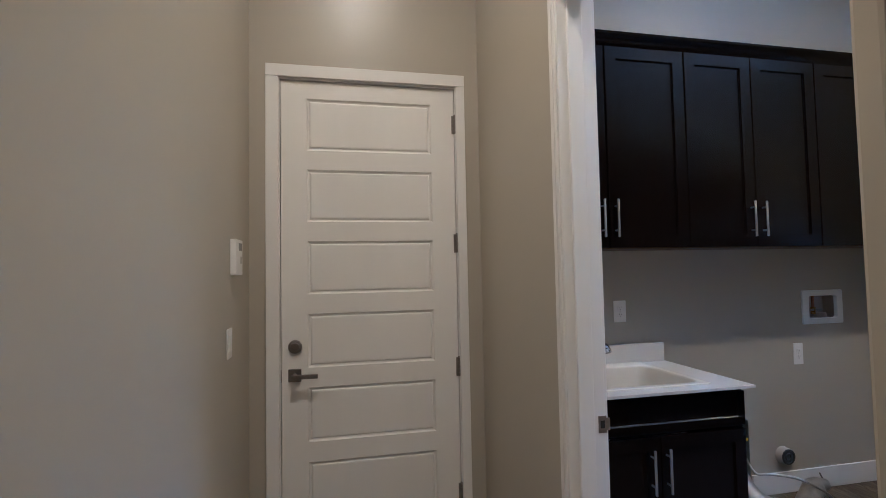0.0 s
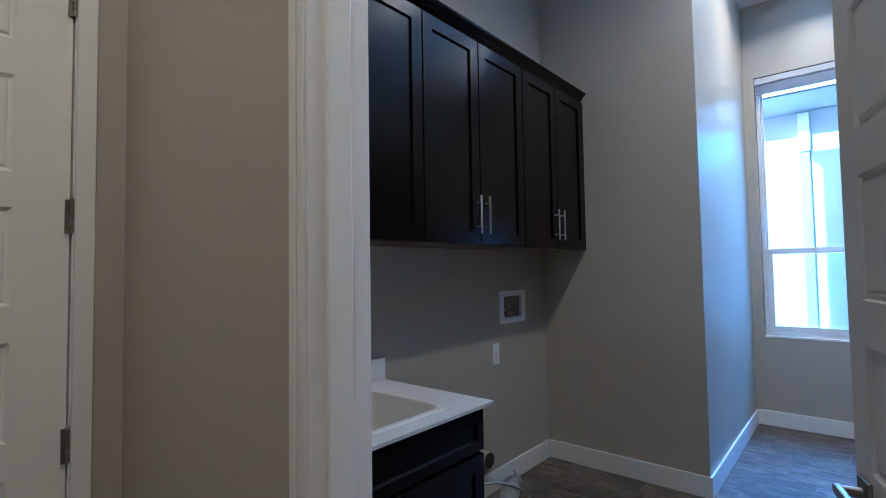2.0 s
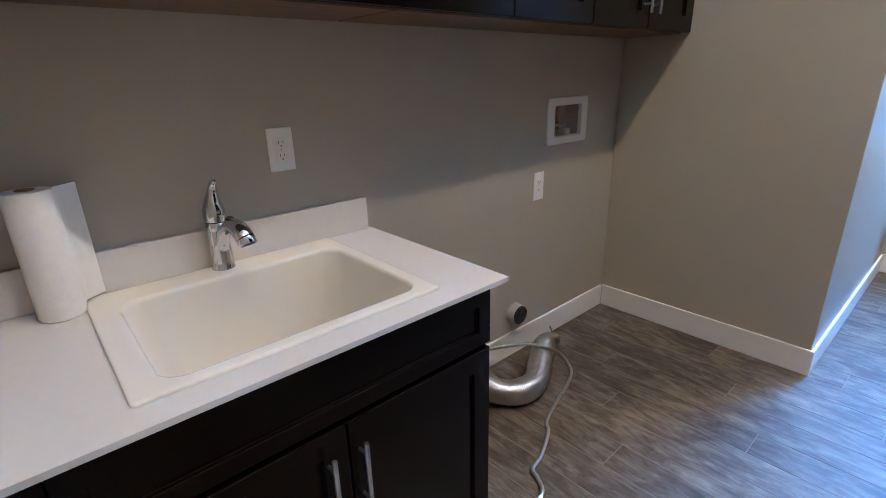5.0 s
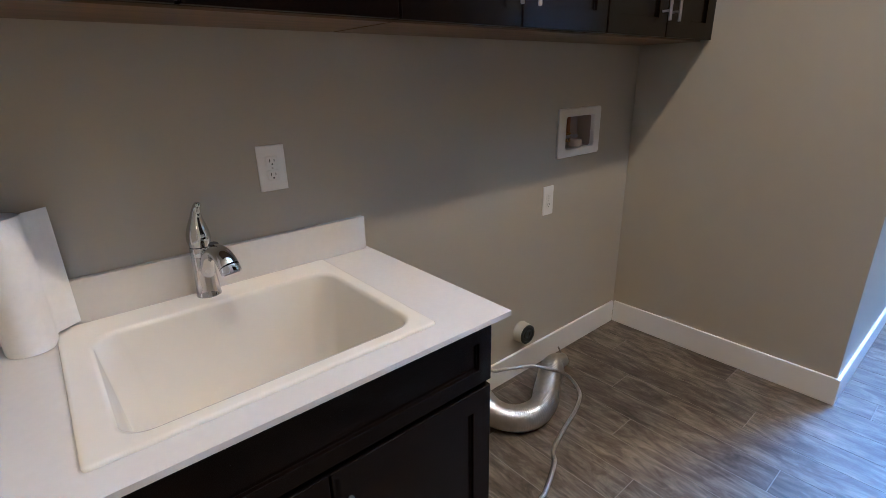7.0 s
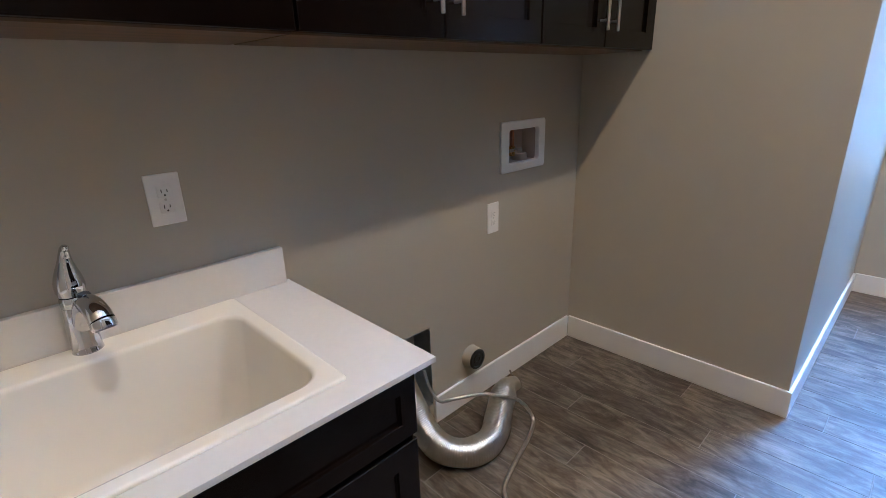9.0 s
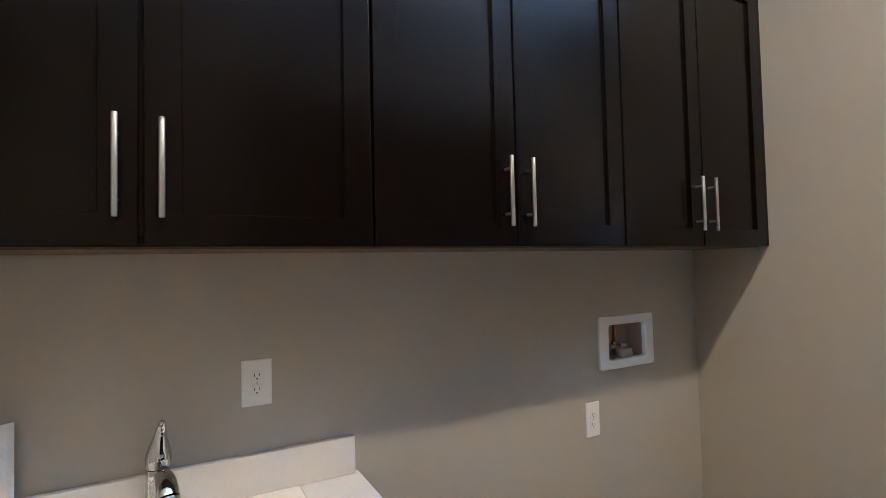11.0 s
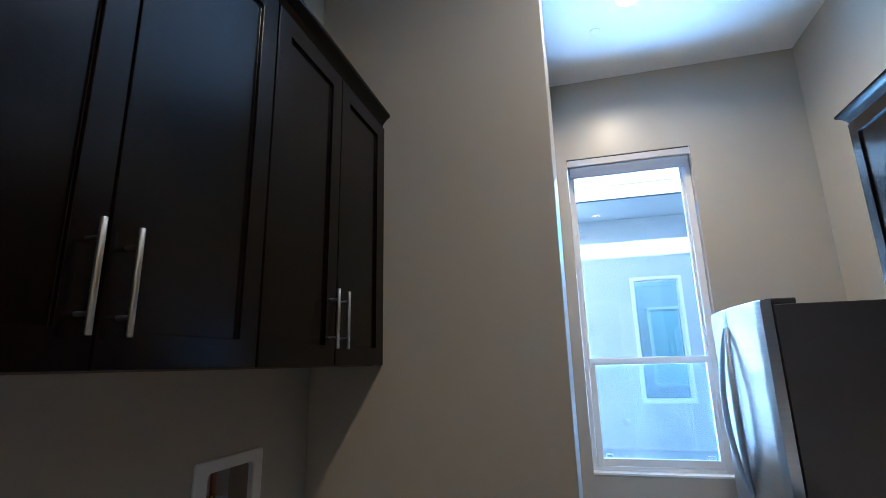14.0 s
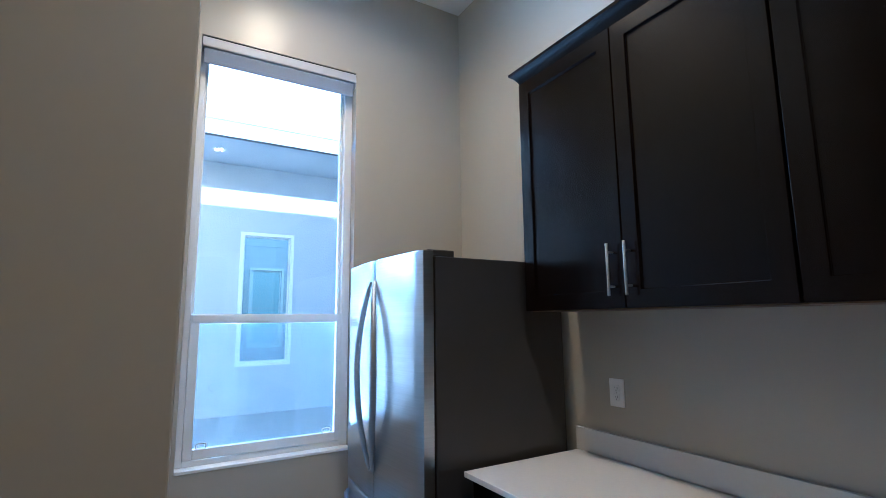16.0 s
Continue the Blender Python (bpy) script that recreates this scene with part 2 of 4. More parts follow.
LENS = glowing("lamp_lens", (1.0, 0.80, 0.58), 3.0)
GLASS = glass_material()


# ---- mesh helpers ----
ORIGIN = {}


def box(bm, x0, x1, y0, y1, z0, z1, bevel=0.0, seg=2):
    vs = [bm.verts.new((x, y, z)) for x in (x0, x1) for y in (y0, y1) for z in (z0, z1)]
    fs = [bm.faces.new([vs[i] for i in q]) for q in ((0, 1, 3, 2), (4, 6, 7, 5), (0, 4, 5, 1), (2, 3, 7, 6), (0, 2, 6, 4), (1, 5, 7, 3))]
    if bevel:
        es = list({e for f in fs for e in f.edges})
        bmesh.ops.bevel(bm, geom=es, offset=bevel, segments=seg, profile=0.5, affect="EDGES")
    return bm


def boxes(*specs, bevel=0.0):
    bm = bmesh.new()
    for s in specs:
        box(bm, *s, bevel=bevel)
    return bm


def rings(bm, loops, close=True, cap0=False, cap1=False):
    rows = [[bm.verts.new(p) for p in lp] for lp in loops]
    n = len(rows[0])
    for a, b in zip(rows, rows[1:]):
        for i in range(n if close else n - 1):
            j = (i + 1) % n
            bm.faces.new((a[i], a[j], b[j], b[i]))
    if cap0:
        bm.faces.new(rows[0][::-1])
    if cap1:
        bm.faces.new(rows[-1])
    return bm


def tube(bm, pts, radii, seg=12, cap=True):
    pts = [Vector(p) for p in pts]
    if not isinstance(radii, (list, tuple)):
        radii = [radii] * len(pts)
    up, loops = None, []
    for i, p in enumerate(pts):
        d = (pts[min(i + 1, len(pts) - 1)] - pts[max(i - 1, 0)]).normalized()
        if up is None:
            up = Vector((0, 0, 1)) if abs(d.z) < 0.9 else Vector((0, 1, 0))
        up = (up - d * up.dot(d)).normalized()
        side = d.cross(up)
        loops.append([p + (up * math.cos(a) + side * math.sin(a)) * radii[i] for a in [2 * math.pi * k / seg for k in range(seg)]])
    return rings(bm, loops, True, cap, cap)


def smooth_path(pts, n=8):
    """A Catmull-Rom curve through pts."""
    p = [Vector(q) for q in pts]
    p = [p[0] * 2 - p[1]] + p + [p[-1] * 2 - p[-2]]
    out = []
    for i in range(1, len(p) - 2):
        for k in range(n):
            t = k / n
            out.append(0.5 * ((2 * p[i]) + (p[i + 1] - p[i - 1]) * t + (2 * p[i - 1] - 5 * p[i] + 4 * p[i + 1] - p[i + 2]) * t * t
                              + (3 * p[i] - p[i - 1] - 3 * p[i + 1] + p[i + 2]) * t ** 3))
    return out + [p[-2]]


def lathe(bm, cx, cy, cz, profile, seg=28, axis="z"):
    """Rings of (radius, along) about an axis through (cx, cy, cz)."""
    loops = []
    for r, h in profile:
        lp = []
        for k in range(seg):
            a = 2 * math.pi * k / seg
            u, v = r * math.cos(a), r * math.sin(a)
            lp.append({"z": (cx + u, cy + v, cz + h), "y": (cx + u, cy + h, cz + v), "x": (cx + h, cy + u, cz + v)}[axis])
        loops.append(lp)
    return rings(bm, loops, True, True, True)


def mesh_of(name, bm, mat, smooth=False):
    bmesh.ops.recalc_face_normals(bm, faces=bm.faces)
    me = bpy.data.meshes.new(name)
    bm.to_mesh(me)
    bm.free()
    me.materials.append(mat)
    if smooth:
        for p in me.polygons:
            p.use_smooth = True
        me.set_sharp_from_angle(angle=radians(smooth if smooth is not True else 40))
    return me


def part(name, bm, mat, parent, label="", smooth=False):
    o = ORIGIN[parent.name]
    bmesh.ops.translate(bm, verts=bm.verts, vec=-o)
    ob = new(name, mesh_of(name, bm, mat, smooth))
    ob.parent = parent
    ORIGIN[ob.name] = o
    return tagged(ob, label)


def thing(name, loc, label, category, group=""):
    ob = new(name)
    ob.location, ob.empty_display_size = loc, 0.1
    ORIGIN[ob.name] = Vector(loc)
    return tagged(ob, label, category, group)


def solo(name, bm, mat, label, category="", kind="", smooth=False, group=""):
    ob = new(name, mesh_of(name, bm, mat, smooth))
    ORIGIN[ob.name] = Vector((0, 0, 0))
    return tagged(ob, label, category, group, kind)


def holed(axis, c0, c1, u0, u1, z0, z1, holes):
    """A wall across one axis from c0 to c1, with openings (u0, u1, z0, z1) right through it."""
    us = sorted({u0, u1, *[h[0] for h in holes], *[h[1] for h in holes]})
    zs = sorted({z0, z1, *[h[2] for h in holes], *[h[3] for h in holes]})
    bm = bmesh.new()
    grid = {}

    def vert(u, z, c):
        k = (u, z, c)
        if k not in grid:
            grid[k] = bm.verts.new((u, c, z) if axis == "y" else (c, u, z))
        return grid[k]

    def solid(i, j):
        if not (0 <= i < len(us) - 1 and 0 <= j < len(zs) - 1):
            return False
        um, zm = (us[i] + us[i + 1]) / 2, (zs[j] + zs[j + 1]) / 2
        return not any(h[0] < um < h[1] and h[2] < zm < h[3] for h in holes)
    for i in range(len(us) - 1):
        for j in range(len(zs) - 1):
            if not solid(i, j):
                continue
            a, b, p, q = us[i], us[i + 1], zs[j], zs[j + 1]
            for c in (c0, c1):
                bm.faces.new([vert(a, p, c), vert(b, p, c), vert(b, q, c), vert(a, q, c)])
            for di, dj, (m, n) in ((-1, 0, ((a, p), (a, q))), (1, 0, ((b, p), (b, q))), (0, -1, ((a, p), (b, p))), (0, 1, ((a, q), (b, q)))):
                if not solid(i + di, j + dj):
                    bm.faces.new([vert(*m, c0), vert(*n, c0), vert(*n, c1), vert(*m, c1)])
    return bm


# ---- the plan ----
HALL_L, HALL_R, DOOR_Y = -0.118, 1.085, 3.022
WEST, NORTH, STUB_X, STUB_Y, EAST, SOUTH, TOP = 1.222, 3.085, 3.908, 1.992, 5.74, 0.20, 3.80
JAMB_N, JAMB_S = 2.022, 1.050

# walls
solo("wall_hall_left", boxes((HALL_L - 0.12, HALL_L, -2.6, DOOR_Y, 0, TOP)), GREIGE, "grey-beige painted plaster hall wall", kind="structure")
solo("wall_hall_end", holed("y", DOOR_Y, DOOR_Y + 0.14, HALL_L - 0.12, WEST, 0, TOP, [(0.012, 0.968, 0.0, 2.462)]), GREIGE, "grey-beige painted hall end wall with a door opening", kind="structure")
solo("wall_west", holed("x", HALL_R, WEST, 1.0475, DOOR_Y, 0, TOP, [(1.0475, JAMB_N + 0.02, 0.0, 2.48)]), GREIGE, "grey-beige painted wall between hall and laundry", kind="structure")
solo("wall_west_south", boxes((1.1005, WEST, SOUTH - 0.12, 1.030, 0, TOP)), GREIGE, "grey-beige painted wall beside the laundry door", kind="structure")
solo("wall_hall_return", boxes((HALL_R, 1.100, 0.996, 1.047, 0, TOP), bevel=0.009), GREIGE, "grey-beige plaster wall corner with a rounded edge", kind="structure")
solo("wall_lobby_right", boxes((2.2, 2.3, -2.6, SOUTH - 0.121, 0, TOP)), GREIGE, "grey-beige painted lobby wall", kind="structure")
solo("wall_lobby_south", boxes((HALL_L - 0.12, 2.3, -2.72, -2.6, 0, TOP)), GREIGE, "grey-beige painted lobby wall", kind="structure")
WB = (3.318, 3.552, 1.078, 1.236)
DV = (2.575, 2.820, 0.10, 0.478)
solo("wall_north", holed("y", NORTH, NORTH + 0.14, WEST, STUB_X + 0.1, 0, TOP, [WB, DV]), GREIGE, "grey-beige painted laundry wall with recessed boxes", kind="structure")
solo("wall_stub", boxes((STUB_X, EAST, STUB_Y, NORTH, 0, TOP), bevel=0.004), GREIGE, "grey-beige painted wall block with a plaster corner", kind="structure")
WY0, WY1, WZ0, WZ1 = 1.000, 1.908, 0.772, 3.122
solo("wall_east", holed("x", EAST, EAST + 0.16, SOUTH - 0.12, STUB_Y + 0.3, 0, TOP, [(WY0, WY1, WZ0, WZ1)]), GREIGE, "grey-beige painted wall with a tall window opening", kind="structure")
solo("wall_south", boxes((WEST, EAST, SOUTH - 0.12, SOUTH, 0, TOP)), GREIGE, "grey-beige painted wall behind the counter", kind="structure")
solo("ceiling", boxes((HALL_L - 0.12, EAST + 0.152, -2.72, NORTH + 0.14, TOP, TOP + 0.12)), CEIL, "white painted plaster ceiling", kind="structure")
# unseen mass added above the ceiling, sized to shade the neighbour's wall
solo("unseen_upper_wall", boxes((-3.0, EAST + 0.16, -6.0, NORTH + 0.14, TOP + 0.125, 5.36)), STUCCO, "unseen stucco mass above the rooms, casts the house's shadow", kind="structure")
solo("unseen_roof_slab", boxes((-3.4, EAST + 0.46, -6.4, NORTH + 0.22, 5.362, 5.54)), ROOFM, "unseen grey roof slab, sized for the house's cast shadow", kind="structure")
solo("house_outer_wall", holed("x", EAST, EAST + 0.16, -6.0, SOUTH - 0.122, -0.15, TOP + 0.12, [(-1.42, -0.52, 0.78, 3.14)]), STUCCO, "light stucco outer wall of the house", kind="structure")

# unseen wall pieces that close the house and straighten its cast shadow's edge
solo("unseen_outer_wall_north", boxes((STUB_X + 0.102, EAST + 0.16, NORTH + 0.0015, NORTH + 0.14, -0.15, TOP + 0.12)), STUCCO, "light stucco outer wall of the house", kind="structure")
solo("unseen_outer_wall_corner", boxes((EAST + 0.0015, EAST + 0.16, STUB_Y + 0.302, NORTH + 0.001, -0.15, TOP + 0.12)), STUCCO, "light stucco outer wall of the house", kind="structure")

# floor slab under the planks
floor = solo("floor", boxes((HALL_L - 0.12, EAST, -2.72, NORTH, -0.12, -0.0011)), GROUT, "wood-look plank floor with thin pale joints", kind="structure")


# baseboards
def baseboard(x0, x1, y0, y1):
    bm = bmesh.new()
    box(bm, x0, x1, y0, y1, 0.0, 0.130, 0.003)
    return bm


BT = 0.014
for sp in ((2.205, 2.570, NORTH - BT, NORTH), (2.825, STUB_X - BT, NORTH - BT, NORTH), (STUB_X - BT, STUB_X, STUB_Y - BT, NORTH - BT), (STUB_X, EAST - BT, STUB_Y - BT, STUB_Y),
           (EAST - BT, EAST, SOUTH, STUB_Y - BT), (HALL_L, HALL_L + BT, -2.6, DOOR_Y - BT), (HALL_R - BT, HALL_R, 2.10, DOOR_Y - BT), (WEST, WEST + BT, 2.10, 2.46)):
    solo("baseboard", baseboard(*sp), TRIM, "white painted flat baseboard", kind="structure")


# door frames and casings
def casing_profile_y(bm, x0, x1, y, z0, z1, out=-1):
    """An upright or level casing strip, proud of a wall across y: a thin back board and a thicker outer band."""
    box(bm, x0, x1, y + out * 0.016, y, z0, z1, 0.003)


bm = bmesh.new()
casing_profile_y(bm, -0.038, 0.026, DOOR_Y, 0.0, 2.452)
casing_profile_y(bm, 0.953, 1.003, DOOR_Y, 0.0, 2.452)
casing_profile_y(bm, -0.038, 1.003, DOOR_Y, 2.4525, 2.516)
solo("trim_hall_door_casing", bm, TRIM, "white painted flat door casing", kind="structure")
bm = boxes((0.012, 0.030, DOOR_Y + 0.0005, DOOR_Y + 0.138, 0, 2.444), (0.950, 0.968, DOOR_Y + 0.0005, DOOR_Y + 0.138, 0, 2.444), (0.012, 0.968, DOOR_Y + 0.0005, DOOR_Y + 0.138, 2.4445, 2.461))
solo("trim_hall_door_jamb", bm, TRIM, "white painted door jamb", kind="structure")
# black panel in place of the darkness behind the closed door
solo("garage_back", boxes((-0.3, 1.2, DOOR_Y + 0.15, DOOR_Y + 0.2, 0, 2.6)), DARK, "near-black panel standing in for unlit space behind the hall door", kind="structure")

# laundry doorway: jamb with a stop, stepped casing on the hall side
bm = bmesh.new()
for y0, y1, s0, s1 in ((JAMB_N, JAMB_N + 0.0195, JAMB_N - 0.012, JAMB_N), (JAMB_S - 0.0195, JAMB_S, JAMB_S, JAMB_S + 0.012)):
    box(bm, HALL_R - 0.001 if y0 > 1.5 else 1.1006, WEST + 0.001, y0, y1, 0, 2.46, 0.002)
    box(bm, HALL_R + 0.035, WEST - 0.045, s0, s1, 0, 2.45, 0.003)
box(bm, HALL_R - 0.001, WEST + 0.001, 1.0478, JAMB_N + 0.0195, 2.4602, 2.4795)
solo("trim_laundry_jamb", bm, TRIM, "white painted door jamb with a door stop", kind="structure")
bm = bmesh.new()
box(bm, HALL_R - 0.009, HALL_R, JAMB_N + 0.004, JAMB_N + 0.046, 0, 2.465, 0.003)
box(bm, HALL_R - 0.013, HALL_R - 0.0092, JAMB_N + 0.022, JAMB_N + 0.046, 0, 2.465, 0.0025)
box(bm, HALL_R - 0.013, HALL_R, JAMB_S, JAMB_N + 0.046, 2.4655, 2.525, 0.003)
box(bm, WEST, WEST + 0.014, JAMB_N + 0.005, JAMB_N + 0.062, 0, 2.465, 0.003)
box(bm, WEST, WEST + 0.014, JAMB_S - 0.062, JAMB_S - 0.005, 0, 2.465, 0.003)
box(bm, WEST, WEST + 0.014, JAMB_S - 0.062, JAMB_N + 0.062, 2.4655, 2.525, 0.003)
solo("trim_laundry_casing", bm, TRIM, "white painted stepped door casing", kind="structure")


# ---- moulded panel doors ----
def door_face(bm, w, h, panels, y, out):
    """A face at depth y with sunk panels (x0, x1, z0, z1); out is -1 or 1."""
    xs = sorted({0, w, *[p[0] for p in panels], *[p[1] for p in panels]})
    zs = sorted({0, h, *[p[2] for p in panels], *[p[3] for p in panels]})
    for i in range(len(xs) - 1):
        for j in range(len(zs) - 1):
            xm, zm = (xs[i] + xs[i + 1]) / 2, (zs[j] + zs[j + 1]) / 2
            if any(p[0] < xm < p[1] and p[2] < zm < p[3] for p in panels):
                continue
            bm.faces.new([bm.verts.new(c) for c in ((xs[i], y, zs[j]), (xs[i + 1], y, zs[j]), (xs[i + 1], y, zs[j + 1]), (xs[i], y, zs[j + 1]))])
    for x0, x1, z0, z1 in panels:
        loops = []
        for ins, dep in ((0, 0), (0.007, 0.0085), (0.013, 0.0105), (0.0195, 0.0035), (0.025, 0.0025)):
            yy = y - out * dep
            loops.append([(x0 + ins, yy, z0 + ins), (x1 - ins, yy, z0 + ins), (x1 - ins, yy, z1 - ins), (x0 + ins, yy, z1 - ins)])
        rings(bm, loops, True, False, True)


def door_leaf(w, h, panels, th=0.044):
    bm = bmesh.new()
    door_face(bm, w, h, panels, 0.0, -1)
    door_face(bm, w, h, panels, th, 1)
    for a, b in (((0, 0), (w, 0)), ((w, 0), (w, h)), ((w, h), (0, h)), ((0, h), (0, 0))):
        bm.faces.new([bm.verts.new(c) for c in ((a[0], 0, a[1]), (b[0], 0, b[1]), (b[0], th, b[1]), (a[0], th, a[1]))])
    bmesh.ops.remove_doubles(bm, verts=bm.verts, dist=0.0002)
    return bm


PANELS = [(0.128, 0.784, 0.215 + 0.3714 * k, 0.215 + 0.3714 * k + 0.272) for k in range(6)]


def lever_set(parent, x, y, z, out, toward, mat, square=True):
    """A lever with its rose on a door face; out -1 or 1 along y, toward -1 or 1 along x."""
    bm = bmesh.new()
    box(bm, x - 0.032, x + 0.032, *sorted((y, y + out * 0.010)), z - 0.032, z + 0.032, 0.003)
    h = part("lever_rose", bm, mat, parent, "square aged nickel rose")
    bm = bmesh.new()
    tube(bm, [(x, y + out * 0.010, z), (x, y + out * 0.052, z)], 0.0115, 14)
    box(bm, *sorted((x - toward * 0.014, x + toward * 0.115)), *sorted((y + out * 0.044, y + out * 0.060)), z - 0.011, z + 0.011, 0.004)
    part("lever", bm, mat, parent, "aged nickel lever handle", 35)
    return h


def hinge(parent, x, y, z, h=0.10):
    bm = bmesh.new()
    for k in range(5):
        lathe(bm, x, y, z - h / 2 + k * h / 5, [(0.0062, 0.0008), (0.0072, 0.002), (0.0072, h / 5 - 0.002), (0.0062, h / 5 - 0.0008)], 12)
    lathe(bm, x, y, z + h / 2, [(0.005, 0), (0.006, 0.003), (0.003, 0.007)], 12)
    box(bm, x - 0.016, x + 0.014, y + 0.001, y + 0.006, z - h / 2, z + h / 2)
    part("hinge", bm, DKNICKEL, parent, "aged nickel butt hinge", 35)


hd = thing("door_1", (0.034, DOOR_Y + 0.012, 0.006), "closed white six-panel hall door with nickel hardware", "door")
tagged(hd, kind="structure")
bm = door_leaf(0.912, 2.434, PANELS)
bmesh.ops.translate(bm, verts=bm.verts, vec=(0.034, DOOR_Y + 0.012, 0.006))
part("door_leaf", bm, DOORP, hd)
for z in (2.243, 1.590, 0.925, 0.26):
    hinge(hd, 0.949, DOOR_Y + 0.003, z)
bm = bmesh.new()
lathe(bm, 0.100, DOOR_Y + 0.012, 1.073, [(0.034, 0), (0.034, -0.008), (0.030, -0.014), (0.022, -0.017), (0.021, -0.024), (0.004, -0.025)], 28, "y")
part("deadbolt", bm, DKNICKEL, hd, "round aged nickel deadbolt", 35)
lever_set(hd, 0.098, DOOR_Y + 0.012, 0.930, -1, 1, DKNICKEL)
bm = boxes((0.0305, 0.0345, DOOR_Y + 0.004, DOOR_Y + 0.012, 0.90, 0.96))
part("latch_plate", bm, DKNICKEL, hd)

# the open laundry door, swung into the room
LW = 0.868
ld = thing("door_2", (0, 0, 0), "open white panelled laundry door with a lever", "door")
tagged(ld, kind="structure")
part("door_leaf", door_leaf(LW, 2.434, [(a, b - 0.010, c, d) for a, b, c, d in PANELS]), DOORP, ld)
lever_set(ld, LW - 0.066, 0.044, 0.906, 1, -1, DKNICKEL)
lever_set(ld, LW - 0.066, 0.0, 0.906, -1, -1, DKNICKEL)
for z in (2.243, 1.590, 0.925, 0.26):
    hinge(ld, 0.004, 0.047, z)
ld.matrix_basis = pose(1.237, 1.008, 0.006, 0, 0, 16.0)

# strike plate
bm = boxes((1.196, 1.226, JAMB_N - 0.0022, JAMB_N - 0.0002, 0.872, 0.930), bevel=0.0006)
box(bm, 1.2265, 1.2385, JAMB_N - 0.0035, JAMB_N - 0.0002, 0.880, 0.922)
sp = thing("strike_plate", (1.21, JAMB_N, 0.90), "dark nickel strike plate on the white jamb", "strike plate")
part("plate", bm, DKNICKEL, sp)
part("latch_hole", boxes((1.203, 1.219, JAMB_N - 0.0028, JAMB_N - 0.0022, 0.888, 0.914)), DARK, sp, "dark latch hole")

# ---- window ----
win = thing("window_1", (EAST + 0.09, 1.454, WZ0), "tall white vinyl single-hung window with clear glass", "window")
tagged(win, kind="structure")
XF0, XF1 = EAST + 0.062, EAST + 0.132


def frame4(x0, x1, y0, y1, z0, z1, wl, wr, wb, wt, bev=0.003):
    bm = bmesh.new()
    box(bm, x0, x1, y0, y0 + wr, z0, z1, bev)
    box(bm, x0, x1, y1 - wl, y1, z0, z1, bev)
    box(bm, x0, x1, y0 + wr, y1 - wl, z0, z0 + wb, bev)
    box(bm, x0, x1, y0 + wr, y1 - wl, z1 - wt, z1, bev)
    return bm


part("window_frame", frame4(XF0, XF1, WY0 + 0.003, WY1 - 0.003, WZ0 + 0.016, WZ1 - 0.003, 0.030, 0.048, 0.032, 0.04), VINYL, win)
part("upper_sash", frame4(XF0 + 0.036, XF1 - 0.006, WY0 + 0.052, WY1 - 0.034, 1.535, WZ1 - 0.045, 0.016, 0.018, 0.026, 0.03), VINYL, win)
ls = part("lower_sash", frame4(XF0 - 0.006, XF0 + 0.030, WY0 + 0.052, WY1 - 0.034, WZ0 + 0.049, 1.562, 0.045, 0.030, 0.050, 0.052), VINYL, win)
g1 = part("pane", boxes((XF0 + 0.052, XF0 + 0.056, WY0 + 0.066, WY1 - 0.047, 1.555, WZ1 - 0.07)), GLASS, win, "clear glass pane")
g2 = part("pane", boxes((XF0 + 0.010, XF0 + 0.014, WY0 + 0.080, WY1 - 0.077, WZ0 + 0.094, 1.514)), GLASS, win, "clear glass pane")
for g in (g1, g2):
    g.visible_shadow = False
part("window_sill", boxes((EAST - 0.004, XF0 + 0.02, WY0 + 0.002, WY1 - 0.002, WZ0 + 0.0005, WZ0 + 0.0155), bevel=0.002), TRIM, win)
for yy in (WY0 + 0.13, WY1 - 0.12):
    bm = bmesh.new()
    tube(bm, smooth_path([(XF0 - 0.002, yy - 0.022, WZ0 + 0.101), (XF0 - 0.002, yy - 0.021, WZ0 + 0.124), (XF0 - 0.002, yy + 0.021, WZ0 + 0.124), (XF0 - 0.002, yy + 0.022, WZ0 + 0.101)], 4), 0.0032, 8)
    part("sash_latch", bm, PLASTIC, ls, "white sash latch", 40)
bm = bmesh.new()
box(bm, XF1 - 0.004, XF1 - 0.003, WY0 + 0.056, WY1 - 0.038, WZ0 + 0.056, 1.535)
screen = part("insect_screen", bm, screen_material(), win, "fine grey insect screen")
screen.visible_shadow = False
part("meeting_rail", boxes((XF0 - 0.012, XF0 - 0.006, WY0 + 0.06, WY1 - 0.042, 1.520, 1.556), bevel=0.002), VINYL, win)

shade = thing("roller_shade", (EAST + 0.02, 1.454, 2.97), "rolled-up grey roller shade with a fascia at the window head", "window shade")
prof = [(0.002, 3.113), (0.000, 3.110), (0.000, 3.064), (0.004, 3.058), (0.030, 3.056), (0.052, 3.060), (0.054, 3.113)]
part("cassette", rings(bmesh.new(), [[(EAST + a, y, z) for a, z in prof] for y in (WY0 + 0.004, WY1 - 0.004)], True, True, True), HEADRAIL, shade, "pale grey headrail")
# solid dark strip painted as the shadow line over the headrail
part("top_gap_shadow", boxes((EAST + 0.006, EAST + 0.05, WY0 + 0.004, WY1 - 0.004, 3.1132, 3.1215)), DARK, shade, "dark strip standing in for the gap's shadow above the headrail")
bm = bmesh.new()
lathe(bm, EAST + 0.034, WY0 + 0.014, 3.036, [(0.004, -0.002), (0.028, 0.0), (0.028, WY1 - WY0 - 0.028), (0.004, WY1 - WY0 - 0.026)], 24, "y")
part("roller", bm, BLIND, shade, "", 40)
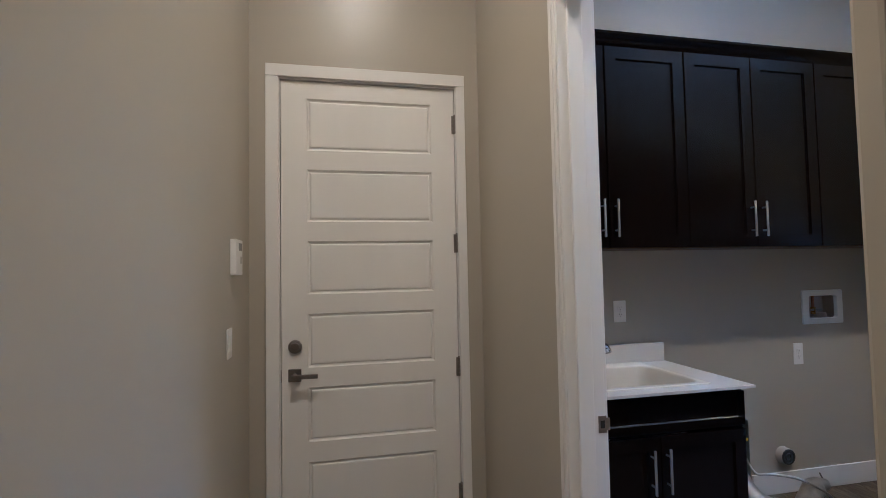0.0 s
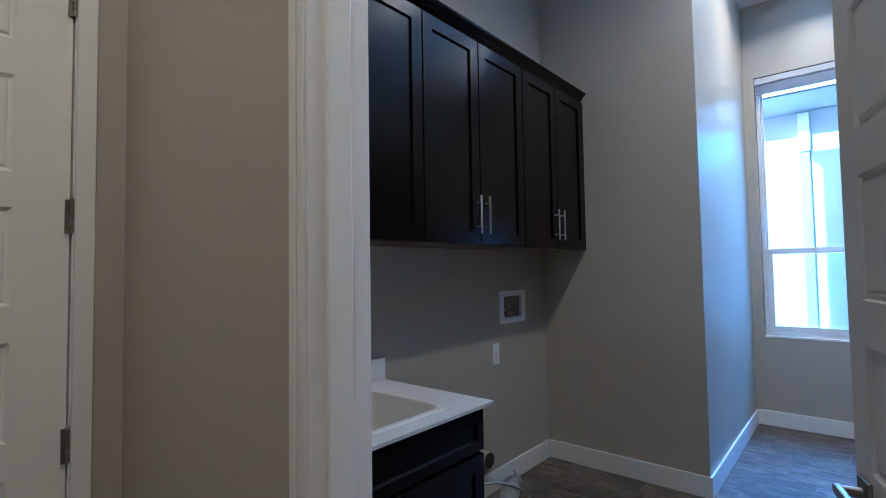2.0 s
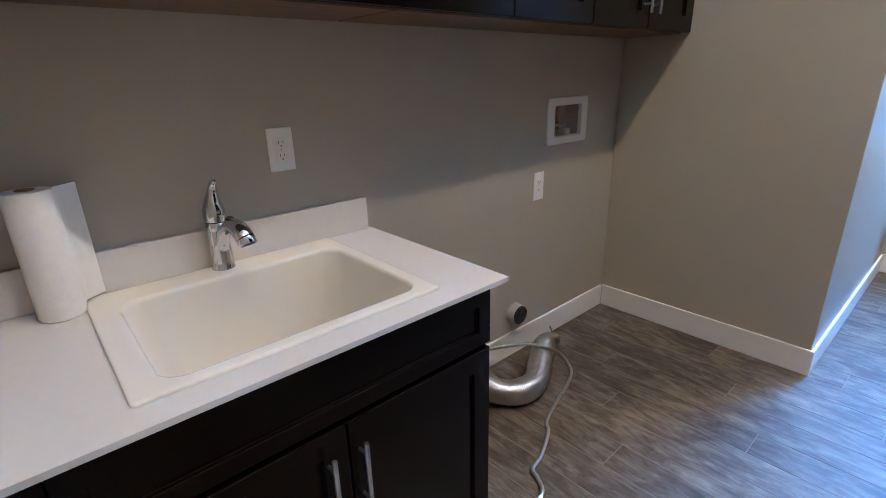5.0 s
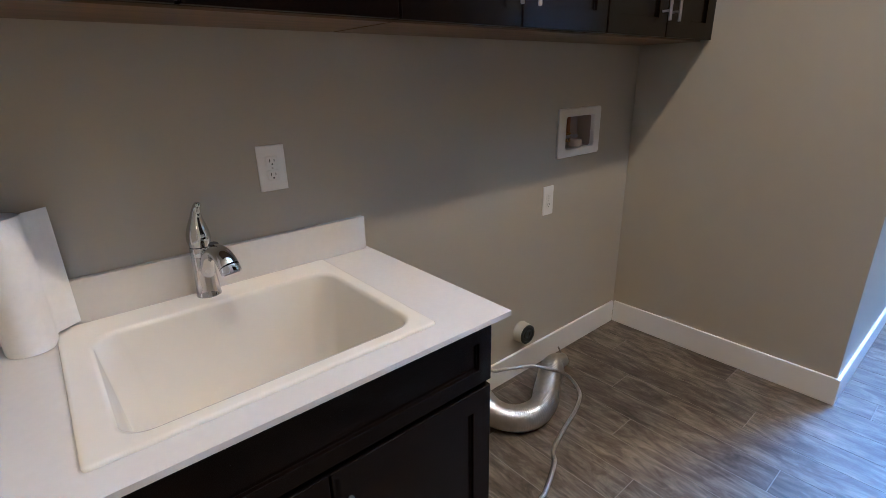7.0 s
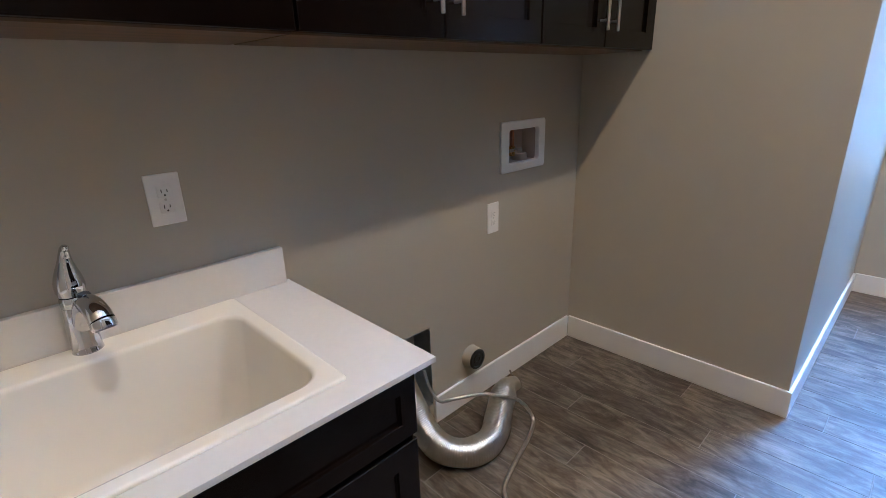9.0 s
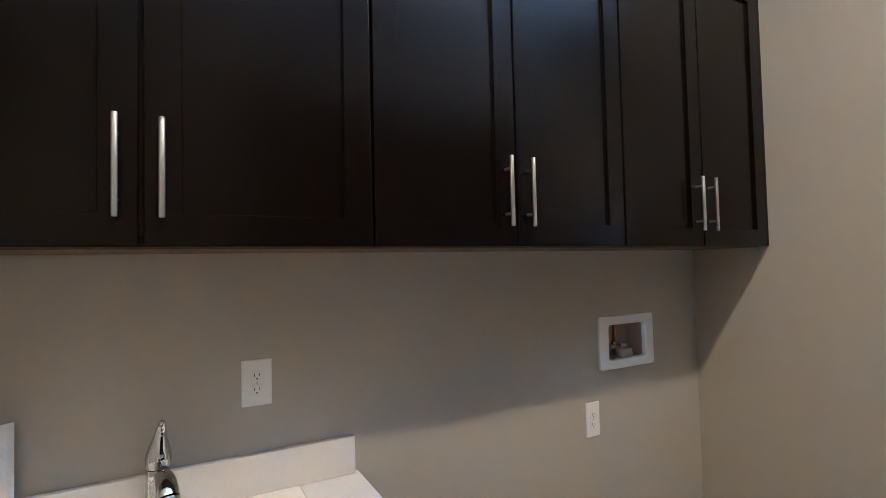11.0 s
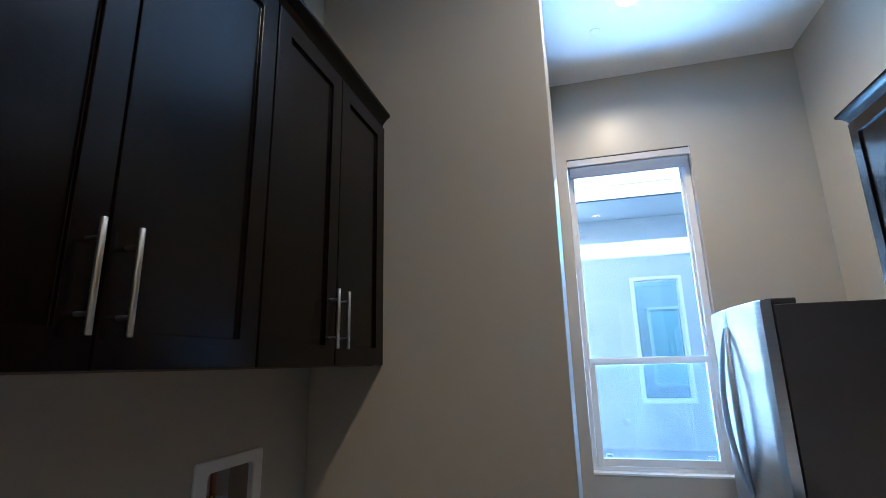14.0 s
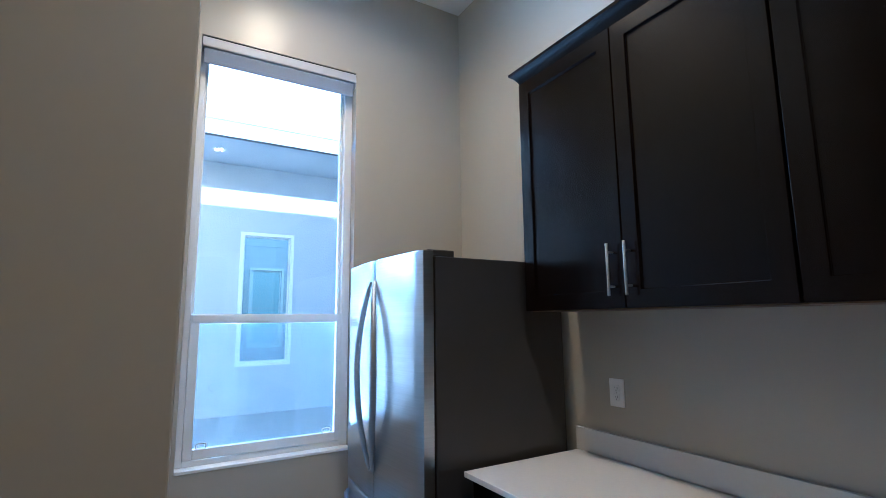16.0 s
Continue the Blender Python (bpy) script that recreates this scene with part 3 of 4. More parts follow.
part("fabric", boxes((EAST + 0.0045, EAST + 0.0065, WY0 + 0.022, WY1 - 0.016, 2.978, 3.036)), BLIND, shade)
part("hem_bar", boxes((EAST + 0.000, EAST + 0.011, WY0 + 0.022, WY1 - 0.016, 2.957, 2.981), bevel=0.003), BLIND, shade)
part("bracket", boxes((EAST + 0.002, EAST + 0.05, WY0 + 0.0015, WY0 + 0.004, 3.02, 3.118)), PLASTIC, shade)


# ---- cabinets ----
def pull(parent, x, y, z0, z1, out, upright=True):
    """A round bar pull on two posts, standing off a face at y."""
    bm = bmesh.new()
    yy = y + out * 0.032
    tube(bm, [(x, yy, z0), (x, yy, z0 + 0.0015), (x, yy, z1 - 0.0015), (x, yy, z1)], [0.0052, 0.006, 0.006, 0.0052], 12)
    for z in (z0 + 0.035, z1 - 0.035):
        tube(bm, [(x, y, z), (x, yy, z)], 0.0045, 10)
    part("handle", bm, NICKEL, parent, "satin nickel bar pull", 40)


def shaker(x0, x1, z0, z1, y, out, rail=0.060, th=0.020):
    """A shaker door with a sunk flat panel; its front lies at y."""
    def loop(ins, dep):
        yy = y - out * dep
        return [(x0 + ins, yy, z0 + ins), (x1 - ins, yy, z0 + ins), (x1 - ins, yy, z1 - ins), (x0 + ins, yy, z1 - ins)]
    return rings(bmesh.new(), [loop(0, th), loop(0, 0.0022), loop(0.0007, 0.0007), loop(0.0022, 0), loop(rail - 0.0012, 0), loop(rail, 0.0012), loop(rail + 0.0004, 0.0095), loop(rail + 0.0014, 0.0105)], True, True, True)


def upper_unit(x0, x1, splits, zb, zt, back, front, out, group, pulls, hz, trim0=0.0005, trim1=0.0005):
    """A wall cabinet: body, doors between the splits, and their pulls."""
    cab = thing("wall_cabinet", ((x0 + x1) / 2, back, zb), "dark espresso shaker wall cabinet with two doors", "cabinet", group)
    body = front - out * 0.021
    ya, yb = min(body, back), max(body, back)
    part("body", boxes((x0 + 0.0005, x1 - 0.0005, ya, yb, zb + 0.020, zt), bevel=0.001), ESP, cab)
    part("bottom_panel", boxes((x0 + trim0, x1 - trim1, ya + (0.020 if out < 0 else 0.0005), yb - 0.0005 - (0.020 if out > 0 else 0), zb - 0.004, zb + 0.0198), bevel=0.001), RAW, cab, "natural wood underside")
    part("bottom_rail", boxes((x0 + 0.0005, x1 - 0.0005, *sorted((body + out * 0.0004, body - out * 0.018)), zb + 0.001, zb + 0.0058)), ESP, cab)
    for (a, b), px in zip(splits, pulls):
        d = part("door", shaker(a + 0.0015, b - 0.0015, zb, zt - 0.002, front, out, 0.067), ESP, cab)
        pull(d, px, front, hz[0], hz[1], out)
    return cab


UB, UT, UF = 1.545, 2.622, 2.743
N = NORTH - 0.001
upper_unit(1.262, 2.182, [(1.262, 1.697), (1.703, 2.180)], UB, UT, N, UF, -1, "cabinets over the sink", (1.660, 1.737), (1.600, 1.797), trim1=0.005)
upper_unit(2.182, 3.058, [(2.184, 2.614), (2.616, 3.056)], UB, UT, N, UF, -1, "cabinets over the sink", (2.577, 2.653), (1.600, 1.797), trim0=0.005)
upper_unit(3.058, 3.894, [(3.060, 3.476), (3.478, 3.893)], UB, UT, N, UF, -1, "cabinets over the sink", (3.432, 3.509), (1.600, 1.797))
for fx0, fx1 in ((WEST + 0.001, 1.261), (3.895, STUB_X - 0.001)):
    solo("filler_strip", boxes((fx0, fx1, UF + 0.002, UF + 0.020, UB, UT)), ESP, "dark espresso filler strip beside the wall cabinet", "filler strip")


def crown(x0, x1, back, front, out, zt, ret0=False, ret1=False):
    """A crown strip swept along the front, with mitred returns at open ends."""
    prof = [(0.002, 0.0), (0.004, 0.004), (0.010, 0.020), (0.026, 0.042), (0.043, 0.054), (0.045, 0.066), (-0.014, 0.066), (-0.014, 0.0)]
    loops = []
    if ret0:
        loops.append([(x0 - a, back, zt + h) for a, h in prof])
    loops.append([(x0 - (a if ret0 else 0), front + out * a, zt + h) for a, h in prof])
    loops.append([(x1 + (a if ret1 else 0), front + out * a, zt + h) for a, h in prof])
    if ret1:
        loops.append([(x1 + a, back, zt + h) for a, h in prof])
    return rings(bmesh.new(), loops, True, True, True)


solo("crown_moulding", crown(WEST + 0.001, STUB_X - 0.001, N, UF + 0.018, -1, UT + 0.001), ESP, "dark espresso crown moulding on the wall cabinets over the sink", "moulding", smooth=30)

# south wall cabinets
SB, ST, SF = 1.555, 2.683, 0.533
S0 = SOUTH + 0.001
SX = 4.680
upper_unit(3.542, SX, [(4.113, SX - 0.002), (3.544, 4.111)], SB, ST, S0, SF, 1, "cabinets over the counter", (4.159, 4.079), (1.602, 1.802))
upper_unit(2.394, 3.541, [(2.969, 3.539), (2.396, 2.967)], SB, ST, S0, SF, 1, "cabinets over the counter", (3.009, 2.929), (1.602, 1.802))
upper_unit(1.262, 2.393, [(1.828, 2.391), (1.264, 1.826)], SB, ST, S0, SF, 1, "cabinets over the counter", (1.868, 1.786), (1.602, 1.802))
solo("crown_moulding", crown(WEST + 0.001, SX, S0, SF - 0.018, 1, ST + 0.001, False, True), ESP, "dark espresso crown moulding on the wall cabinets over the counter", "moulding", smooth=30)


def base_unit(x0, x1, splits, front, back, out, zt, pulls, hz, drawer, group, label, side=None):
    cab = thing("base_cabinet", ((x0 + x1) / 2, back, 0.0), label, "cabinet", group)
    body = front - out * 0.021
    ya, yb = min(body, back), max(body, back)
    t = 0.016
    for a, b in ((x0, x0 + t), (x1 - t, x1)):
        part("side_panel", boxes((a, b, ya, yb, 0.0, zt), bevel=0.001), ESP, cab)
    part("bottom_panel", boxes((x0 + t, x1 - t, ya + 0.001, yb - 0.001, 0.10, 0.116)), ESP, cab)
    part("back_panel", boxes((x0 + t, x1 - t, *sorted((back, back + out * 0.012)), 0.117, zt)), ESP, cab)
    for a, b in ((0.117, 0.15), (zt - 0.19, zt)):
        part("rail", boxes((x0 + t, x1 - t, *sorted((body, body - out * 0.019)), a, b)), ESP, cab)
    part("toe_kick", boxes((x0 + t, x1 - t, *sorted((body - out * 0.06, body - out * 0.075)), 0.0, 0.099)), ESP, cab)
    for a, b in drawer:
        part("drawer_front", shaker(a, b, 0.686, zt - 0.016, front, out, 0.042), ESP, cab)
    for (a, b), px in zip(splits, pulls):
        d = part("door", shaker(a + 0.0015, b - 0.0015, 0.082, 0.670, front, out), ESP, cab)
        pull(d, px, front, hz[0], hz[1], out)
    return cab


CT = 0.875
base_unit(1.262, 2.204, [(1.262, 1.744), (1.746, 2.202)], 2.452, N, -1, 0.8615, (1.692, 1.771), (0.424, 0.622), [(1.264, 2.202)], "base cabinets", "dark espresso shaker sink cabinet with two doors")
solo("filler_strip", boxes((WEST + 0.015, 1.261, 2.450, 2.470, 0.0, 0.8615)), ESP, "dark espresso filler strip beside the sink cabinet", "filler strip")

# sink worktop with its cut-out
RX0, RX1, RY0, RY1 = 1.388, 2.064, 2.493, 3.059
HX0, HX1, HY0, HY1 = RX0 + 0.02, RX1 - 0.02, RY0 + 0.02, RY1 - 0.02
wt = thing("worktop", (1.73, 2.75, CT - 0.013), "white quartz worktop with a low backsplash around the sink", "worktop")
bm = holed("y", CT - 0.013, CT, WEST + 0.001, 2.242, 2.425, N, [(HX0, HX1, HY0, HY1)])
for v in bm.verts:
    v.co = Vector((v.co.x, v.co.z, v.co.y))
es = [e for e in bm.edges if e.is_manifold and e.calc_face_angle(0) > 1.0]
bmesh.ops.bevel(bm, geom=es, offset=0.003, segments=2, profile=0.5, affect="EDGES")
part("slab", bm, QUARTZ, wt)
part("backsplash", boxes((WEST + 0.001, 2.228, N - 0.020, N, CT + 0.0005, 0.987), bevel=0.002), QUARTZ, wt)


def rrect(x0, x1, y0, y1, r, z, n=7):
    pts = []
    for cx, cy, a0 in ((x1 - r, y1 - r, 0), (x0 + r, y1 - r, 90), (x0 + r, y0 + r, 180), (x1 - r, y0 + r, 270)):
        for k in range(n + 1):
            a = radians(a0 + 90 * k / n)
            pts.append((cx + r * math.cos(a), cy + r * math.sin(a), z))
    return pts


sink = thing("laundry_sink", (1.735, 2.75, CT), "deep cream drop-in laundry sink", "sink")
BX0, BX1, BY0, BY1 = RX0 + 0.058, RX1 - 0.040, RY0 + 0.040, RY1 - 0.101
lp = [rrect(RX0, RX1, RY0, RY1, 0.012, CT + 0.0008), rrect(RX0, RX1, RY0, RY1, 0.012, CT + 0.0045), rrect(RX0 + 0.0025, RX1 - 0.0025, RY0 + 0.0025, RY1 - 0.0025, 0.011, CT + 0.0072),
      rrect(RX0 + 0.008, RX1 - 0.008, RY0 + 0.008, RY1 - 0.008, 0.012, CT + 0.0080), rrect(RX0 + 0.022, RX1 - 0.022, RY0 + 0.020, RY1 - 0.020, 0.020, CT + 0.0062),
      rrect(BX0 - 0.010, BX1 + 0.010, BY0 - 0.010, BY1 + 0.010, 0.055, CT + 0.0078), rrect(BX0 - 0.003, BX1 + 0.003, BY0 - 0.003, BY1 + 0.003, 0.052, CT + 0.0050), rrect(BX0, BX1, BY0, BY1, 0.052, CT - 0.004),
      rrect(BX0 + 0.012, BX1 - 0.012, BY0 + 0.010, BY1 - 0.008, 0.055, CT - 0.10), rrect(BX0 + 0.030, BX1 - 0.030, BY0 + 0.024, BY1 - 0.02, 0.060, CT - 0.26),
      rrect(BX0 + 0.042, BX1 - 0.042, BY0 + 0.036, BY1 - 0.032, 0.06, CT - 0.288), rrect(BX0 + 0.07, BX1 - 0.07, BY0 + 0.064, BY1 - 0.06, 0.055, CT - 0.298),
      rrect(1.73 - 0.05, 1.73 + 0.05, 2.73 - 0.05, 2.73 + 0.05, 0.049, CT - 0.302)]
part("basin", rings(bmesh.new(), lp, True, False, True), CREAM, sink, "", 50)
bm = bmesh.new()
lathe(bm, 1.73, 2.73, CT - 0.3015, [(0.045, 0.0), (0.044, 0.003), (0.032, 0.003), (0.028, 0.001), (0.012, 0.001), (0.010, 0.010), (0.001, 0.011)], 28)
part("drain", bm, CHROME, sink, "chrome drain", 35)

# faucet
FX, FY, FZ = 1.717, 3.027, CT + 0.0066
fa = thing("faucet", (FX, FY, FZ), "polished chrome single-lever pull-out faucet", "faucet")
bm = bmesh.new()
lathe(bm, FX, FY, FZ, [(0.0310, 0.0), (0.0310, 0.003), (0.0298, 0.005), (0.0290, 0.03), (0.0276, 0.07), (0.0264, 0.105), (0.0252, 0.110)], 32)
part("body", bm, CHROME, fa, "", 35)
bm = bmesh.new()
lathe(bm, FX, FY, FZ + 0.1105, [(0.0252, 0.0), (0.0266, 0.003), (0.0264, 0.022), (0.0250, 0.024)], 32)
part("collar", bm, CHROME, fa, "", 35)
bm = bmesh.new()
tube(bm, smooth_path([(FX, FY, FZ + 0.135), (FX + 0.001, FY + 0.002, FZ + 0.164), (FX + 0.003, FY + 0.004, FZ + 0.192), (FX + 0.006, FY + 0.003, FZ + 0.220), (FX + 0.009, FY - 0.006, FZ + 0.240), (FX + 0.011, FY - 0.020, FZ + 0.247)], 5),
     [0.0252, 0.0264] + [0.0280, 0.0288, 0.0290] + [0.0286, 0.0278, 0.0266] + [0.0250, 0.0232, 0.0212, 0.0192, 0.0172, 0.0150, 0.0136, 0.0125, 0.0116, 0.0108, 0.0102, 0.0097, 0.0092, 0.0087, 0.0083, 0.0076, 0.0066, 0.0034], 20)
part("lever", bm, CHROME, fa, "", 50)
bm = bmesh.new()
spout_at = lambda r, h: (FX + 0.17 * r, FY - r, FZ + h)
tube(bm, smooth_path([spout_at(0.004, 0.048), spout_at(0.022, 0.088), spout_at(0.046, 0.119), spout_at(0.076, 0.136), spout_at(0.106, 0.137), spout_at(0.130, 0.126), spout_at(0.144, 0.112)], 5),
     [0.0195] * 5 + [0.0182] * 5 + [0.0176, 0.0176, 0.0177, 0.0179, 0.0182] + [0.0187, 0.0193, 0.0199, 0.0205, 0.0210] + [0.0215, 0.0220, 0.0225, 0.0229, 0.0232] + [0.0235, 0.0237, 0.0238, 0.0239, 0.0239] + [0.0238], 28)
sp_ = part("spout", bm, CHROME, fa, "", 50)
bm = bmesh.new()
tube(bm, [spout_at(0.1442, 0.1116), spout_at(0.1446, 0.1110), spout_at(0.1504, 0.1000), spout_at(0.1514, 0.0978), spout_at(0.1518, 0.0971)], [0.0239, 0.0243, 0.0240, 0.0231, 0.0204], 28)
part("spray_ring", bm, CHROME, sp_, "bright chrome outlet ring", 40)
bm = bmesh.new()
tube(bm, [spout_at(0.1519, 0.0969), spout_at(0.1525, 0.0955)], [0.0198, 0.0168], 22)
part("spray_face", bm, DKNICKEL, sp_, "dark metal spray face", 40)
bm = bmesh.new()
tube(bm, [spout_at(0.080, 0.1545), spout_at(0.0806, 0.1590)], [0.0128, 0.0104], 18)
part("spray_button", bm, RUBBER, sp_, "black spray button", 40)

# paper towels
PX, PY = 1.346, 3.006
pt = thing("paper_towel_roll", (PX, PY, CT + 0.001), "white paper towel roll standing on the worktop with a loose sheet", "paper towels")
bm = bmesh.new()
lathe(bm, PX, PY, CT + 0.001, [(0.017, 0.0), (0.0445, 0.0), (0.0465, 0.004), (0.0465, 0.288), (0.0445, 0.292), (0.018, 0.292), (0.017, 0.290)], 36)
part("roll", bm, PAPER, pt, "", 40)
bm = bmesh.new()
lathe(bm, PX, PY, CT + 0.2932, [(0.0175, 0.0), (0.0175, 0.003), (0.0160, 0.003), (0.0160, 0.001)], 24)
part("core", bm, CARD, pt, "brown cardboard core", 40)
part("core_hole", lathe(bmesh.new(), PX, PY, CT + 0.2935, [(0.0157, 0.0), (0.0157, 0.0005)], 20), DARK, pt, "dark core opening")
bm = bmesh.new()
loops = []
for k in range(17):
    t = k / 16
    a = radians(-150 + 170 * min(t * 1.7, 1.0))
    r = 0.0470
    x, y = PX + r * math.cos(a), PY + r * math.sin(a)
    if t > 0.588:
        u = (t - 0.588) / 0.412
        x, y = x + 0.052 * u + 0.004 * math.sin(5 * u), y + 0.036 * u ** 0.8
    zb = CT + 0.0135 if x > 1.388 else CT + 0.002
    loops.append([(x, y, zb), (x - 0.001, y, CT + 0.291), (x + 0.0002, y + 0.0012, CT + 0.291), (x + 0.0012, y + 0.0012, zb)])
part("loose_sheet", rings(bm, loops, True, True, True), PAPER, pt, "loose hanging sheet", 60)


# ---- outlets, switches, keypad ----
def duplex(x, z, y, out, w, h, label, group="wall plates"):
    o = thing("power_outlet", (x, y, z), label, "outlet", group)
    ya = lambda d0, d1: sorted((y + out * d0, y + out * d1))
    plate = part("plate", boxes((x - w / 2, x + w / 2, *ya(0.0002, 0.006), z - h / 2, z + h / 2), bevel=0.002), PLASTIC, o)
    for s in (-1, 1):
        zc = z + s * 0.0195
        bm = bmesh.new()
        box(bm, x - 0.0165, x + 0.0165, *ya(0.0063, 0.0085), zc - 0.0145, zc + 0.0145, 0.002)
        rc = part("receptacle", bm, PLASTIC, plate)
        bm = boxes((x - 0.0075, x - 0.0055, *ya(0.0086, 0.0089), zc - 0.002, zc + 0.007), (x + 0.0055, x + 0.0075, *ya(0.0086, 0.0089), zc - 0.001, zc + 0.006), (x - 0.002, x + 0.002, *ya(0.0086, 0.0089), zc - 0.010, zc - 0.006))
        part("slots", bm, DARK, plate, "dark slots")
    part("screw", lathe(bmesh.new(), x, y, z, [(0.003, out * 0.0062), (0.003, out * 0.0070)], 10, "y"), NICKEL, plate)
    return o


duplex(1.953, 1.180, NORTH, -1, 0.080, 0.128, "white duplex outlet above the sink backsplash")
duplex(3.222, 0.862, NORTH, -1, 0.072, 0.136, "white duplex outlet low on the laundry wall")
duplex(4.457, 1.183, SOUTH, 1, 0.080, 0.124, "white outlet above the counter")

sw = thing("light_switch", (HALL_L, 2.58, 1.165), "white rocker light switch on the hall wall", "light switch")
part("plate", boxes((HALL_L + 0.0002, HALL_L + 0.006, 2.540, 2.618, 1.105, 1.225), bevel=0.002), PLASTIC, sw)
part("rocker", boxes((HALL_L + 0.0062, HALL_L + 0.010, 2.562, 2.596, 1.132, 1.198), bevel=0.0015), PLASTIC, sw)
kp = thing("alarm_keypad", (HALL_L, 2.68, 1.53), "white wall keypad with a small display", "keypad")
part("housing", boxes((HALL_L + 0.0002, HALL_L + 0.026, 2.598, 2.728, 1.440, 1.592), bevel=0.004), PLASTIC, kp)
part("display", boxes((HALL_L + 0.0262, HALL_L + 0.0272, 2.645, 2.710, 1.545, 1.577)), GREYPL, kp, "grey display")
part("speaker", boxes((HALL_L + 0.0262, HALL_L + 0.0270, 2.68, 2.710, 1.49, 1.52)), simple("pale_plastic", (0.6, 0.59, 0.57), 0.5), kp)

# washer outlet box
wb = thing("washer_outlet_box", (3.43, NORTH, 1.157), "white recessed washer valve box in the wall", "valve box")
x0, x1, z0, z1 = WB
OX0, OX1, OZ0, OZ1 = 3.268, 3.596, 1.047, 1.268


def upright(loop, y):
    """A loop of the plan turned up into a wall at y."""
    return [(u, y, v) for u, v, _ in loop]


bm = rings(bmesh.new(), [upright(rrect(OX0, OX1, OZ0, OZ1, 0.012, 0), NORTH - 0.0003), upright(rrect(OX0, OX1, OZ0, OZ1, 0.012, 0), NORTH - 0.006), upright(rrect(OX0 + 0.003, OX1 - 0.003, OZ0 + 0.003, OZ1 - 0.003, 0.011, 0), NORTH - 0.009),
                         upright(rrect(x0 + 0.003, x1 - 0.003, z0 + 0.003, z1 - 0.003, 0.018, 0), NORTH - 0.009), upright(rrect(x0 + 0.006, x1 - 0.006, z0 + 0.006, z1 - 0.006, 0.016, 0), NORTH - 0.005),
                         upright(rrect(x0 + 0.007, x1 - 0.007, z0 + 0.007, z1 - 0.007, 0.016, 0), NORTH + 0.012)])
part("flange", bm, PLASTIC, wb)
bm = boxes((x0 + 0.001, x0 + 0.005, NORTH, NORTH + 0.09, z0 + 0.001, z1 - 0.001), (x1 - 0.005, x1 - 0.001, NORTH, NORTH + 0.09, z0 + 0.001, z1 - 0.001), (x0 + 0.005, x1 - 0.005, NORTH, NORTH + 0.09, z0 + 0.001, z0 + 0.005),
           (x0 + 0.005, x1 - 0.005, NORTH, NORTH + 0.09, z1 - 0.005, z1 - 0.001), (x0 + 0.001, x1 - 0.001, NORTH + 0.0905, NORTH + 0.094, z0 + 0.001, z1 - 0.001))
part("recess", bm, simple("dull_beige_plastic", (0.44, 0.375, 0.34), 0.45, vary=0.08), wb, "dull beige recess")
for k, xx in enumerate((3.365, 3.425)):
    bm = bmesh.new()
    tube(bm, [(xx, NORTH + 0.055, z1 - 0.006), (xx, NORTH + 0.055, z0 + 0.07)], 0.009, 12)
    v = part("supply_pipe", bm, COPPER, wb, "copper supply pipe", 40)
    bm = bmesh.new()
    lathe(bm, xx, NORTH + 0.055, z0 + 0.028, [(0.012, 0.0), (0.014, 0.004), (0.014, 0.016), (0.010, 0.020), (0.016, 0.024), (0.016, 0.042), (0.010, 0.046)], 16)
    part("valve", bm, BRASS, v, "brass valve", 35)
    bm = bmesh.new()
    tube(bm, [(xx, NORTH + 0.045, z0 + 0.06), (xx, NORTH + 0.015, z0 + 0.06)], 0.005, 10)
    box(bm, xx - 0.016, xx + 0.016, NORTH + 0.008, NORTH + 0.015, z0 + 0.053, z0 + 0.067, 0.002)
    part("valve_handle", bm, GREYPL, v)
bm = bmesh.new()
lathe(bm, 3.475, NORTH + 0.05, z0 + 0.005, [(0.034, 0.0), (0.036, 0.006), (0.034, 0.03), (0.026, 0.034), (0.024, 0.006)], 24)
part("drain_cup", bm, TAUPE, wb, "pale beige drain cup", 35)

# dryer box, gas valve, flexible duct and hose
db = thing("dryer_vent_box", (2.70, NORTH, 0.10), "recessed galvanised dryer vent box low in the wall", "vent box")
x0, x1, z0, z1 = DV
bm = boxes((x0 + 0.001, x0 + 0.003, NORTH - 0.003, NORTH + 0.105, z0 + 0.001, z1 - 0.001), (x1 - 0.003, x1 - 0.001, NORTH - 0.003, NORTH + 0.105, z0 + 0.001, z1 - 0.001), (x0 + 0.003, x1 - 0.003, NORTH - 0.003, NORTH + 0.105, z1 - 0.003, z1 - 0.001),
           (x0 + 0.003, x1 - 0.003, NORTH - 0.003, NORTH + 0.105, z0 + 0.001, z0 + 0.003), (x0 + 0.001, x1 - 0.001, NORTH + 0.1055, NORTH + 0.108, z0 + 0.001, z1 - 0.001))
part("box_shell", bm, GALV, db)
bm = bmesh.new()
tube(bm, [(2.655, NORTH + 0.05, z1 - 0.004), (2.655, NORTH + 0.05, z1 - 0.09)], 0.052, 24)
part("duct_collar", bm, GALV, db, "round steel duct collar", 40)
for sx, xx in ((1, x0), (-1, x1)):
    rr_ = 0.030
    arc = [(xx + sx * rr_ - sx * rr_ * math.cos(radians(90 * k / 6)), z1 - rr_ + rr_ * math.sin(radians(90 * k / 6))) for k in range(7)]
    loop = arc + [(xx - sx * 0.001, z1 + 0.001)]
    part("plaster_corner", rings(bmesh.new(), [[(u, yy, v) for u, v in loop] for yy in (NORTH - 0.0012, NORTH + 0.012)], True, True, True), GREIGE, db, "rounded plaster corner")
gv = thing("gas_valve", (2.775, NORTH + 0.03, 0.33), "brass gas valve with a yellow lever", "valve")
bm = bmesh.new()
